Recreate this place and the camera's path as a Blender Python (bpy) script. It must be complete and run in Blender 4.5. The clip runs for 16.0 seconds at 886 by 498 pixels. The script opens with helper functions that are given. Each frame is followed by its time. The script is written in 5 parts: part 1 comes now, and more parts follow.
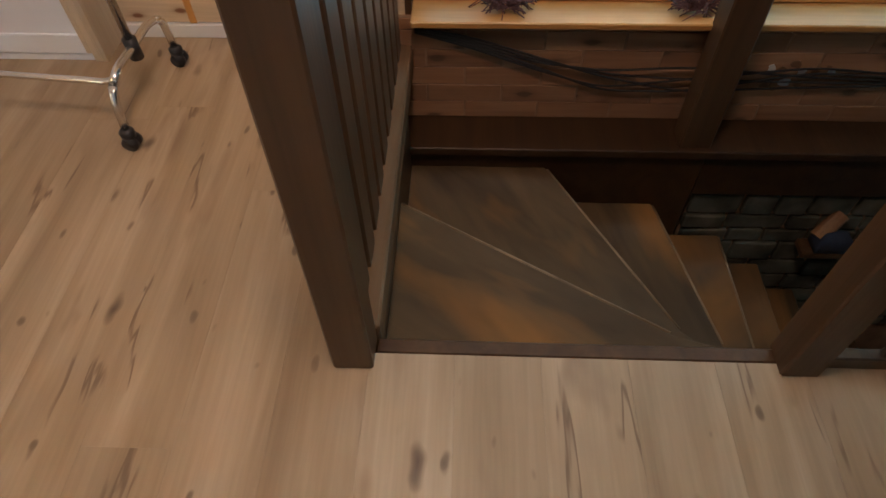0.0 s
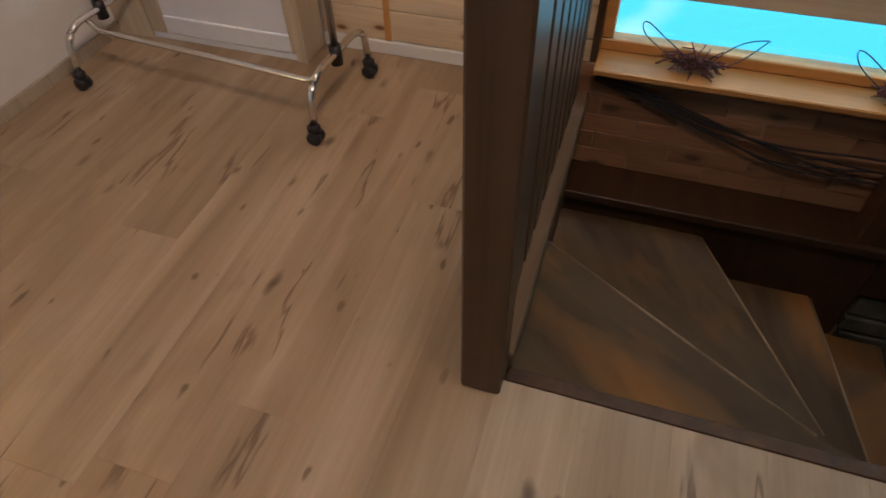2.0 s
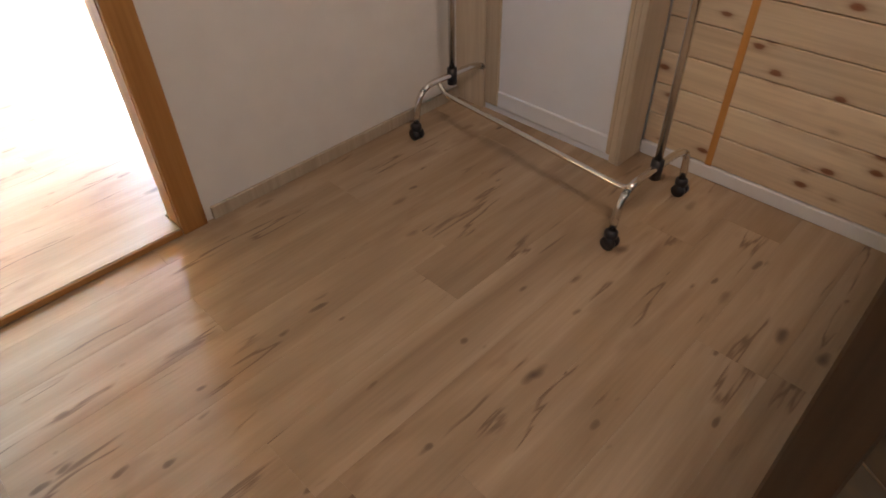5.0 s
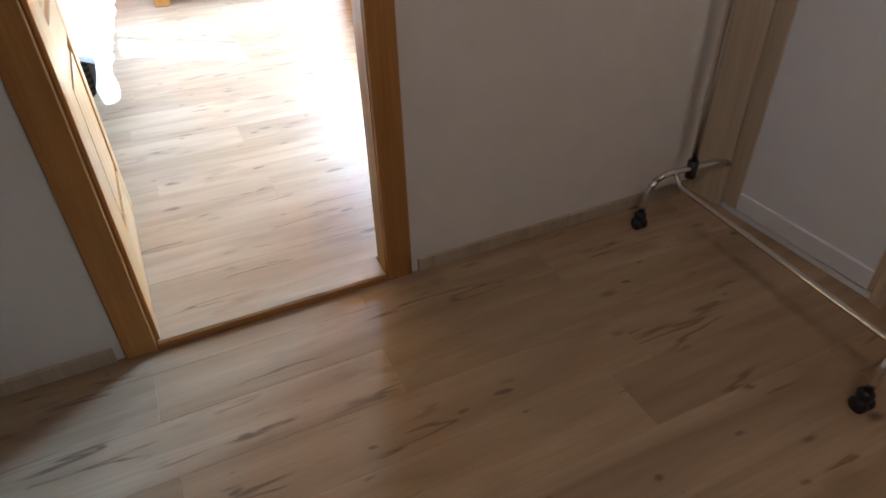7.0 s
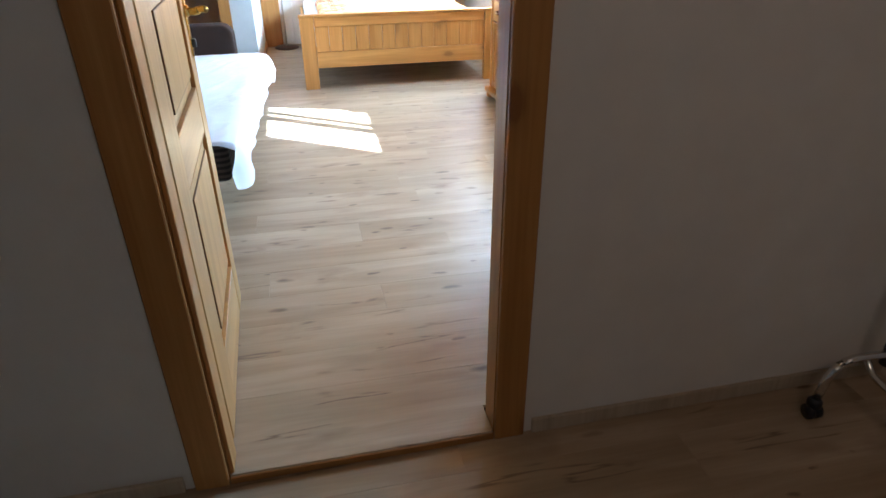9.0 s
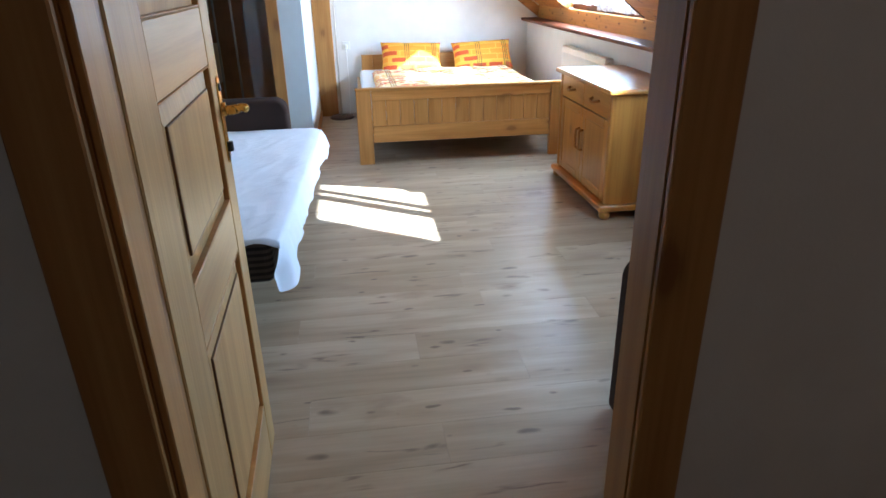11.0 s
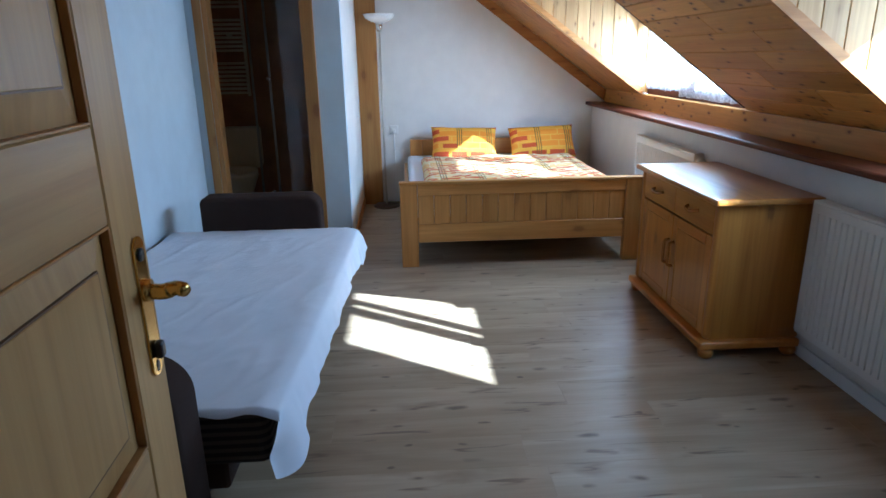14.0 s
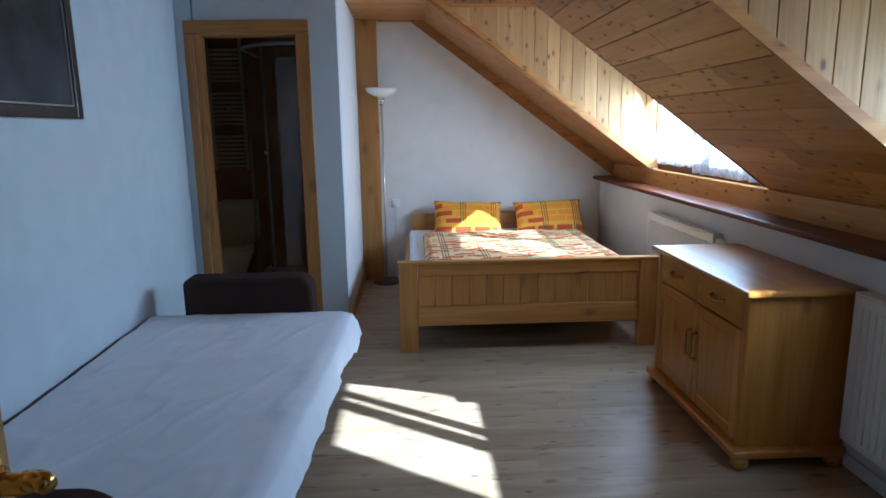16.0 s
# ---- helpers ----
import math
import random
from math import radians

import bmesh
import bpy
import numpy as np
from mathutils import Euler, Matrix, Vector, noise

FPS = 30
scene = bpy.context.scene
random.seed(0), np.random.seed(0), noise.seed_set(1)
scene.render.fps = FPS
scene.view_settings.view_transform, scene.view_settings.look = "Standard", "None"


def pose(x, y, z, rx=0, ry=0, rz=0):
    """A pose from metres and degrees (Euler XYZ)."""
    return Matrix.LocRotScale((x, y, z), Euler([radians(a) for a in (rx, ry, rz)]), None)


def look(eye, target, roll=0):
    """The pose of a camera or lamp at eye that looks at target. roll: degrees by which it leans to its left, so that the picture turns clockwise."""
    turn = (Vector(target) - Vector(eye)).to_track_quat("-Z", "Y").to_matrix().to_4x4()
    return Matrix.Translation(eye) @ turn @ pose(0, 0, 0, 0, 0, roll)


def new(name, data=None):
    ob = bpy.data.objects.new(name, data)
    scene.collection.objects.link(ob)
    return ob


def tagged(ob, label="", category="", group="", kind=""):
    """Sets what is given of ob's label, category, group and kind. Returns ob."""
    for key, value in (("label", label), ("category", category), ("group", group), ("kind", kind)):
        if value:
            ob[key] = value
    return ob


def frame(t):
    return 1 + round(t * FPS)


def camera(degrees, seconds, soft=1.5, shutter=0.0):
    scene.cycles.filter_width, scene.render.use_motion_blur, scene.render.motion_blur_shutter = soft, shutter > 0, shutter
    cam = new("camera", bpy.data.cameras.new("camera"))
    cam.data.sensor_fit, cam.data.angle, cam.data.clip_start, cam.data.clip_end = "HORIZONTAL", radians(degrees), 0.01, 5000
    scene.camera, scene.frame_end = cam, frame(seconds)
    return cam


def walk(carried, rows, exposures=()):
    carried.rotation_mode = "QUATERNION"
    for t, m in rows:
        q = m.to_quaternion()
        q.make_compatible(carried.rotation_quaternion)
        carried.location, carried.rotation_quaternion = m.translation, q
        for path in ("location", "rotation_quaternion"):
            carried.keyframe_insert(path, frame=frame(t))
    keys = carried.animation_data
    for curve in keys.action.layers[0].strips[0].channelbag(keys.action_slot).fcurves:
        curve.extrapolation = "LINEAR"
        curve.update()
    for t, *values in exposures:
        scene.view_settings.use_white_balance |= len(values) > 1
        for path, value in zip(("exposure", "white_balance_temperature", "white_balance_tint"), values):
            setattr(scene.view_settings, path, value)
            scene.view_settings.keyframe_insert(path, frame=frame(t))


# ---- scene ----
cam = camera(70.6, 16.0, shutter=0.3)
PATH = [
    (0, (0.301, -2.047, 1.259), (1.531, -1.978, -0.316), -1.3),
    (0.5, (0.275, -2.045, 1.259), (1.52, -1.903, -0.299), -1.7),
    (1, (0.262, -2.033, 1.262), (1.525, -1.788, -0.269), -1.9),
    (1.5, (0.261, -2.007, 1.267), (1.528, -1.675, -0.244), -2.1),
    (2, (0.253, -1.964, 1.262), (1.515, -1.529, -0.227), -1.5),
    (2.5, (0.255, -1.935, 1.28), (1.494, -1.374, -0.187), -1.8),
    (3, (0.244, -1.909, 1.284), (1.465, -1.216, -0.14), -2.2),
    (5.5, (0.193, -1.733, 1.316), (1.193, -0.561, 0.041), -0.9),
    (6, (0.17, -1.7, 1.319), (1.095, -0.426, 0.086), -0.1),
    (6.5, (0.184, -1.679, 1.318), (0.982, -0.29, 0.12), -0.2),
    (7, (0.227, -1.599, 1.32), (0.891, -0.119, 0.15), -1.6),
    (7.5, (0.26, -1.53, 1.32), (0.795, 0.03, 0.187), -2.1),
    (8, (0.275, -1.472, 1.336), (0.736, 0.156, 0.27), -1.5),
    (8.5, (0.285, -1.409, 1.339), (0.689, 0.283, 0.352), -0.5),
    (9, (0.312, -1.276, 1.355), (0.684, 0.438, 0.394), -0.5),
    (11.5, (0.317, -0.678, 1.387), (0.518, 1.162, 0.63), -1.0),
    (12, (0.345, -0.565, 1.394), (0.5, 1.292, 0.669), -0.7),
    (12.5, (0.361, -0.419, 1.388), (0.481, 1.448, 0.683), -0.5),
    (13, (0.358, -0.27, 1.394), (0.497, 1.61, 0.727), -1.0),
    (13.5, (0.366, -0.165, 1.402), (0.512, 1.726, 0.766), -0.8),
    (14, (0.369, -0.02, 1.402), (0.476, 1.889, 0.812), -1.0),
    (14.5, (0.394, 0.088, 1.396), (0.475, 2.002, 0.823), -0.7),
    (15, (0.42, 0.152, 1.391), (0.467, 2.077, 0.853), -0.5),
    (15.5, (0.41, 0.219, 1.42), (0.49, 2.161, 0.949), -0.9),
    (16, (0.413, 0.261, 1.43), (0.508, 2.222, 1.046), -0.8),
]
EXPOSURES = [
    (0, 6.0, 6450, 13), (2, 5.62, 6300, 14), (5.5, 5.38, 6300, 13), (6.5, 4.90, 6000, 12), (7.5, 4.18, 5950, 11), (9, 3.60, 5950, 10),
    (11.5, 2.48, 5700, 10), (12.5, 2.12, 5650, 10), (13.5, 1.70, 5500, 10), (15, 1.36, 5400, 10), (16, 1.18, 5600, 11),
]
walk(cam, [(t, look(eye, target, roll)) for t, eye, target, roll in PATH], EXPOSURES)

# ---- world, sun, large lights ----
world = bpy.data.worlds.new("world")
scene.world = world
world.use_nodes = True
wn = world.node_tree.nodes
sky = wn.new("ShaderNodeTexSky")
sky.sky_type = "NISHITA"
sky.sun_disc = False
sky.sun_elevation = radians(30)
sky.sun_rotation = radians(125)
wn["Background"].inputs["Strength"].default_value = 0.15
world.node_tree.links.new(sky.outputs[0], wn["Background"].inputs["Color"])

sun = new("sun", bpy.data.lights.new("sun", "SUN"))
sun.data.energy = 14.0
sun.data.angle = radians(0.6)
sun.data.color = (0.74, 0.90, 1.0)
sun.matrix_world = look((6, -3, 5), (5, -2.29, 4.3))


def area(name, eye, target, w, h, energy, color):
    ob = new(name, bpy.data.lights.new(name, "AREA"))
    ob.data.shape = "RECTANGLE"
    ob.data.size, ob.data.size_y = w, h
    ob.data.energy = energy
    ob.data.color = color
    ob.matrix_world = look(eye, target)
    return ob


SKYBLUE = (0.46, 0.72, 1.0)
area("sky_window_1", (2.31, 1.72, 1.42), (1.0, 1.72, 0.9), 1.05, 0.5, 6.5, SKYBLUE)
area("sky_window_2", (2.30, 4.40, 1.42), (1.0, 4.40, 0.9), 1.5, 0.5, 20, (0.54, 0.77, 1.0))
area("sky_window_stairs", (1.98, -2.9, 0.75), (0.6, -2.9, 0.2), 1.6, 0.9, 0.075, (1.0, 0.88, 0.74))
# Unseen fill lamp, added to brighten the landing; no fixture belongs to it.
area("ceiling_light_landing", (0.80, -1.9, 2.38), (2.0, -0.65, 0.4), 0.5, 0.5, 0.57, (1.0, 0.71, 0.53))


# ---- materials ----
def mat(name, rough=0.6, metal=0.0):
    m = bpy.data.materials.new(name)
    m.use_nodes = True
    b = m.node_tree.nodes["Principled BSDF"]
    b.inputs["Roughness"].default_value = rough
    b.inputs["Metallic"].default_value = metal
    return m, m.node_tree.nodes, m.node_tree.links, b


def ramp(n, stops):
    r = n.new("ShaderNodeValToRGB")
    while len(r.color_ramp.elements) < len(stops):
        r.color_ramp.elements.new(0.5)
    for e, (p, c) in zip(r.color_ramp.elements, stops):
        e.position, e.color = p, (*c, 1)
    return r


def mix(n, l, a, b, fac, kind="MIX"):
    x = n.new("ShaderNodeMix")
    x.data_type, x.blend_type = "RGBA", kind
    for i, v in ((6, a), (7, b)):
        if isinstance(v, tuple):
            x.inputs[i].default_value = (*v, 1)
        else:
            l.new(v, x.inputs[i])
    if isinstance(fac, float):
        x.inputs[0].default_value = fac
    else:
        l.new(fac, x.inputs[0])
    return x.outputs[2]


def plain(name, color, rough=0.6, metal=0.0, vary=0.06, scale=8.0, bump=0.05, bscale=60.0):
    m, n, l, b = mat(name, rough, metal)
    tc = n.new("ShaderNodeTexCoord")
    ns = n.new("ShaderNodeTexNoise")
    ns.inputs["Scale"].default_value = scale
    ns.inputs["Detail"].default_value = 4
    l.new(tc.outputs["Object"], ns.inputs["Vector"])
    lo = tuple(max(0, c * (1 - vary)) for c in color)
    hi = tuple(min(1, c * (1 + vary)) for c in color)
    r = ramp(n, [(0.3, lo), (0.7, hi)])
    l.new(ns.outputs["Fac"], r.inputs[0])
    l.new(r.outputs[0], b.inputs["Base Color"])
    if bump:
        n2 = n.new("ShaderNodeTexNoise")
        n2.inputs["Scale"].default_value = bscale
        n2.inputs["Detail"].default_value = 3
        l.new(tc.outputs["Object"], n2.inputs["Vector"])
        bp = n.new("ShaderNodeBump")
        bp.inputs["Strength"].default_value = bump
        bp.inputs["Distance"].default_value = 0.01
        l.new(n2.outputs["Fac"], bp.inputs["Height"])
        l.new(bp.outputs[0], b.inputs["Normal"])
    return m


def wood(name, dark, light, axis="X", knot=(0.12, 0.06, 0.03), rough=0.45, knots=0.5, fine=1.0, vary=0.25, cracks=0.0, density=2.2):
    m, n, l, b = mat(name, rough)
    tc = n.new("ShaderNodeTexCoord")
    oi = n.new("ShaderNodeObjectInfo")
    add = n.new("ShaderNodeVectorMath")
    add.operation = "MULTIPLY_ADD"
    cr = n.new("ShaderNodeCombineXYZ")
    for i in range(3):
        l.new(oi.outputs["Random"], cr.inputs[i])
    l.new(cr.outputs[0], add.inputs[0])
    add.inputs[1].default_value = (17.0, 11.0, 7.0)
    l.new(tc.outputs["Object"], add.inputs[2])
    long, across = 0.9, 14.0

    def grain(sl, sa):
        mp = n.new("ShaderNodeMapping")
        s = [sa, sa, sa]
        s["XYZ".index(axis)] = sl
        mp.inputs["Scale"].default_value = s
        l.new(add.outputs[0], mp.inputs["Vector"])
        return mp.outputs[0]

    n1 = n.new("ShaderNodeTexNoise")
    n1.inputs["Scale"].default_value = 1.0
    n1.inputs["Detail"].default_value = 6
    n1.inputs["Distortion"].default_value = 0.6
    l.new(grain(long, across * fine), n1.inputs["Vector"])
    r = ramp(n, [(0.30, dark), (0.68, light)])
    l.new(n1.outputs["Fac"], r.inputs[0])
    n2 = n.new("ShaderNodeTexNoise")
    n2.inputs["Scale"].default_value = 1.0
    n2.inputs["Detail"].default_value = 3
    l.new(grain(3.0, 90.0), n2.inputs["Vector"])
    rf = ramp(n, [(0.35, (0.82, 0.80, 0.78)), (0.6, (1, 1, 1))])
    l.new(n2.outputs["Fac"], rf.inputs[0])
    col = mix(n, l, r.outputs[0], rf.outputs[0], 0.55, "MULTIPLY")
    # board to board tone
    rt = ramp(n, [(0.0, (1 - vary,) * 3), (1.0, (1.0, 1.0, 1.0))])
    l.new(oi.outputs["Random"], rt.inputs[0])
    col = mix(n, l, col, rt.outputs[0], 1.0, "MULTIPLY")
    if knots:
        v = n.new("ShaderNodeTexVoronoi")
        v.inputs["Scale"].default_value = density
        l.new(grain(1.0, 2.1), v.inputs["Vector"])
        rk = ramp(n, [(0.0, (1, 1, 1)), (0.11, (0.9,) * 3), (0.16, (0.35,) * 3), (0.22, (0.14,) * 3), (0.34, (0, 0, 0))])
        wob = n.new("ShaderNodeMath")
        wob.operation = "MULTIPLY_ADD"
        l.new(n2.outputs["Fac"], wob.inputs[0])
        wob.inputs[1].default_value = 0.12
        l.new(v.outputs["Distance"], wob.inputs[2])
        shift = n.new("ShaderNodeMath")
        shift.operation = "SUBTRACT"
        l.new(wob.outputs[0], shift.inputs[0])
        shift.inputs[1].default_value = 0.06
        l.new(shift.outputs[0], rk.inputs[0])
        sel = n.new("ShaderNodeMath")
        sel.operation = "MULTIPLY"
        sel.inputs[1].default_value = knots
        l.new(rk.outputs[0], sel.inputs[0])
        col = mix(n, l, col, knot, sel.outputs[0])
    if cracks:
        n3 = n.new("ShaderNodeTexNoise")
        n3.inputs["Scale"].default_value = 1.0
        n3.inputs["Detail"].default_value = 5
        n3.inputs["Distortion"].default_value = 1.2
        l.new(grain(2.2, 13.0), n3.inputs["Vector"])
        rc = ramp(n, [(0.66, (0, 0, 0)), (0.74, (1, 1, 1))])
        l.new(n3.outputs["Fac"], rc.inputs[0])
        ms = n.new("ShaderNodeMath")
        ms.operation = "MULTIPLY"
        ms.inputs[1].default_value = cracks
        l.new(rc.outputs[0], ms.inputs[0])
        col = mix(n, l, col, knot, ms.outputs[0])
    l.new(col, b.inputs["Base Color"])
    bp = n.new("ShaderNodeBump")
    bp.inputs["Strength"].default_value = 0.12
    bp.inputs["Distance"].default_value = 0.004
    l.new(n2.outputs["Fac"], bp.inputs["Height"])
    l.new(bp.outputs[0], b.inputs["Normal"])
    return m


def laminate(name):
    """Printed oak boards: calm grain, elongated knots, dark split lines and small specks."""
    m, n, l, b = mat(name, 0.40)
    tc, oi = n.new("ShaderNodeTexCoord"), n.new("ShaderNodeObjectInfo")
    cr, add = n.new("ShaderNodeCombineXYZ"), n.new("ShaderNodeVectorMath")
    for i in range(3):
        l.new(oi.outputs["Random"], cr.inputs[i])
    add.operation = "MULTIPLY_ADD"
    l.new(cr.outputs[0], add.inputs[0])
    add.inputs[1].default_value = (37.0, 23.0, 5.0)
    l.new(tc.outputs["Object"], add.inputs[2])

    def noise_at(scale, detail, dist, rot=0.0):
        mp = n.new("ShaderNodeMapping")
        mp.inputs["Scale"].default_value = scale
        mp.inputs["Rotation"].default_value = (0, 0, rot)
        l.new(add.outputs[0], mp.inputs["Vector"])
        t = n.new("ShaderNodeTexNoise")
        t.inputs["Scale"].default_value = 1.0
        t.inputs["Detail"].default_value = detail
        t.inputs["Distortion"].default_value = dist
        l.new(mp.outputs[0], t.inputs["Vector"])
        return t.outputs["Fac"]

    def times(a, k):
        x = n.new("ShaderNodeMath")
        x.operation = "MULTIPLY"
        l.new(a, x.inputs[0])
        if isinstance(k, float):
            x.inputs[1].default_value = k
        else:
            l.new(k, x.inputs[1])
        return x.outputs[0]

    r = ramp(n, [(0.25, (0.31, 0.225, 0.145)), (0.5, (0.41, 0.310, 0.210)), (0.75, (0.50, 0.395, 0.285))])
    l.new(noise_at((1.1, 9.0, 9.0), 5, 0.8), r.inputs[0])
    fine = ramp(n, [(0.35, (0.88,) * 3), (0.65, (1,) * 3)])
    l.new(noise_at((4.0, 110.0, 110.0), 2, 0.2), fine.inputs[0])
    col = mix(n, l, r.outputs[0], fine.outputs[0], 0.7, "MULTIPLY")
    tone = ramp(n, [(0.0, (0.84, 0.81, 0.77)), (0.5, (0.96, 0.93, 0.89)), (1.0, (1, 1, 1))])
    l.new(oi.outputs["Random"], tone.inputs[0])
    col = mix(n, l, col, tone.outputs[0], 1.0, "MULTIPLY")
    # knots: stretched cells with a dark heart, many of them left out
    mp = n.new("ShaderNodeMapping")
    mp.inputs["Scale"].default_value = (1.0, 2.3, 1.0)
    warp = n.new("ShaderNodeVectorMath")
    warp.operation = "MULTIPLY_ADD"
    nv = n.new("ShaderNodeTexNoise")
    nv.inputs["Scale"].default_value = 9.0
    l.new(add.outputs[0], nv.inputs["Vector"])
    l.new(nv.outputs["Color"], warp.inputs[0])
    warp.inputs[1].default_value = (0.10, 0.035, 0)
    l.new(add.outputs[0], warp.inputs[2])
    l.new(warp.outputs[0], mp.inputs["Vector"])
    for scale, a, c, depth in ((3.4, 0.06, 0.15, 0.92), (6.5, 0.09, 0.16, 0.80)):
        v = n.new("ShaderNodeTexVoronoi")
        v.inputs["Scale"].default_value = scale
        l.new(mp.outputs[0], v.inputs["Vector"])
        rk = ramp(n, [(0.0, (1,) * 3), (a, (0.8,) * 3), (c, (0,) * 3)])
        l.new(v.outputs["Distance"], rk.inputs[0])
        pick = ramp(n, [(0.42, (0,) * 3), (0.48, (1,) * 3)])
        l.new(v.outputs["Color"], pick.inputs[0])
        col = mix(n, l, col, (0.085, 0.050, 0.034), times(times(rk.outputs[0], pick.outputs[0]), depth))
    # dark splits running a little askew to the grain
    cut = ramp(n, [(0.482, (0,) * 3), (0.498, (1,) * 3), (0.502, (1,) * 3), (0.518, (0,) * 3)])
    l.new(noise_at((0.8, 8.5, 1.0), 4, 0.05, 0.0), cut.inputs[0])
    where = ramp(n, [(0.54, (0,) * 3), (0.61, (1,) * 3)])
    l.new(noise_at((3.4, 10.0, 1.0), 2, 0.1), where.inputs[0])
    col = mix(n, l, col, (0.15, 0.095, 0.062), times(times(cut.outputs[0], where.outputs[0]), 0.85))
    # soft brown clouds
    cl = ramp(n, [(0.60, (0,) * 3), (0.75, (1,) * 3)])
    l.new(noise_at((2.5, 8.0, 1.0), 3, 0.3), cl.inputs[0])
    col = mix(n, l, col, (0.20, 0.125, 0.078), times(cl.outputs[0], 0.6))
    l.new(col, b.inputs["Base Color"])
    rr = n.new("ShaderNodeMapRange")
    rr.inputs["To Min"].default_value, rr.inputs["To Max"].default_value = 0.30, 0.48
    l.new(noise_at((3, 3, 3), 4, 0), rr.inputs["Value"])
    l.new(rr.outputs[0], b.inputs["Roughness"])
    return m


def tread_wood(name, angle):
    """Dark stained boards, worn through to orange wood in long patches."""
    m, n, l, b = mat(name, 0.55)
    b.inputs["Specular IOR Level"].default_value = 0.10
    tc = n.new("ShaderNodeTexCoord")
    vr = n.new("ShaderNodeVectorRotate")
    vr.rotation_type = "Z_AXIS"
    vr.inputs["Angle"].default_value = -radians(angle)
    l.new(tc.outputs["Object"], vr.inputs["Vector"])
    mp = n.new("ShaderNodeMapping")
    mp.inputs["Scale"].default_value = (2.0, 8.0, 3.0)
    l.new(vr.outputs[0], mp.inputs["Vector"])
    t1, t2 = n.new("ShaderNodeTexNoise"), n.new("ShaderNodeTexNoise")
    for t, s, d in ((t1, 1.0, 5), (t2, 0.35, 4)):
        t.inputs["Scale"].default_value = s
        t.inputs["Detail"].default_value = d
        t.inputs["Distortion"].default_value = 0.7
        l.new(mp.outputs[0], t.inputs["Vector"])
    a = ramp(n, [(0.3, (0.060, 0.038, 0.021)), (0.7, (0.120, 0.076, 0.040))])
    l.new(t1.outputs["Fac"], a.inputs[0])
    w = ramp(n, [(0.54, (0,) * 3), (0.70, (1,) * 3)])
    l.new(t2.outputs["Fac"], w.inputs[0])
    f = n.new("ShaderNodeMath")
    f.operation = "MULTIPLY"
    f.inputs[1].default_value = 0.8
    l.new(w.outputs[0], f.inputs[0])
    col = mix(n, l, a.outputs[0], (0.30, 0.135, 0.038), f.outputs[0])
    l.new(col, b.inputs["Base Color"])
    bp = n.new("ShaderNodeBump")
    bp.inputs["Strength"].default_value = 0.15
    bp.inputs["Distance"].default_value = 0.004
    l.new(t1.outputs["Fac"], bp.inputs["Height"])
    l.new(bp.outputs[0], b.inputs["Normal"])
    return m


def glass(name, gloss=0.07):
    """A thin clear pane."""
    m, n, l, b = mat(name, 0.0)
    t, g, x = n.new("ShaderNodeBsdfTransparent"), n.new("ShaderNodeBsdfGlossy"), n.new("ShaderNodeMixShader")
    g.inputs["Roughness"].default_value = 0.02
    t.inputs[0].default_value = (0.96, 0.98, 0.97, 1)
    x.inputs[0].default_value = gloss
    l.new(t.outputs[0], x.inputs[1])
    l.new(g.outputs[0], x.inputs[2])
    l.new(x.outputs[0], n["Material Output"].inputs["Surface"])
    return m


def fabric(name, color, rough=0.9, weave=260.0, bump=0.2, vary=0.1):
    return plain(name, color, rough, 0, vary, 5.0, bump, weave)


M_WALL = plain("white_plaster", (0.74, 0.73, 0.70), 0.85, vary=0.03, bump=0.05, bscale=120)
M_LAMI = laminate("oak_laminate")
# Paler than the other pine: daylight on the dormer cheeks is in the colour.
M_PINE = wood("pine_varnish_daylit", (0.55, 0.300, 0.115), (0.70, 0.420, 0.180), "Z", (0.16, 0.055, 0.018), 0.45, 0.9, density=8.0)
M_PINEX = wood("pine_varnish_long_x", (0.46, 0.190, 0.052), (0.66, 0.305, 0.092), "X", (0.16, 0.055, 0.018), 0.45, 0.85, density=6.2)
M_PINEY = wood("pine_varnish_long_y", (0.66, 0.278, 0.058), (0.78, 0.372, 0.088), "Y", (0.14, 0.040, 0.012), 0.45, 0.95, density=9.0)
M_DOOR = wood("pale_spruce_door", (0.42, 0.225, 0.072), (0.56, 0.325, 0.122), "Z", (0.3, 0.15, 0.06), 0.4, 0.2, 1.0, 0.05)
M_FRAME = wood("orange_pine_frame", (0.44, 0.195, 0.058), (0.57, 0.295, 0.095), "Z", (0.2, 0.08, 0.03), 0.4, 0.8, density=3.0)
M_FRAMEX = wood("orange_pine_frame_x", (0.44, 0.195, 0.058), (0.57, 0.295, 0.095), "X", (0.2, 0.08, 0.03), 0.4, 0.7)
M_BED = wood("bed_pine", (0.53, 0.238, 0.060), (0.69, 0.350, 0.105), "X", (0.25, 0.11, 0.04), 0.42, 0.8, density=3.6)
M_BEDZ = wood("bed_pine_upright", (0.53, 0.238, 0.060), (0.69, 0.350, 0.105), "Z", (0.25, 0.11, 0.04), 0.42, 0.6)
M_DRESS = wood("honey_pine", (0.50, 0.180, 0.030), (0.66, 0.285, 0.055), "Z", (0.2, 0.07, 0.02), 0.3, 0.8, density=4.0)
M_DRESSY = wood("honey_pine_y", (0.50, 0.180, 0.030), (0.64, 0.275, 0.055), "Y", (0.2, 0.08, 0.02), 0.28, 0.5)
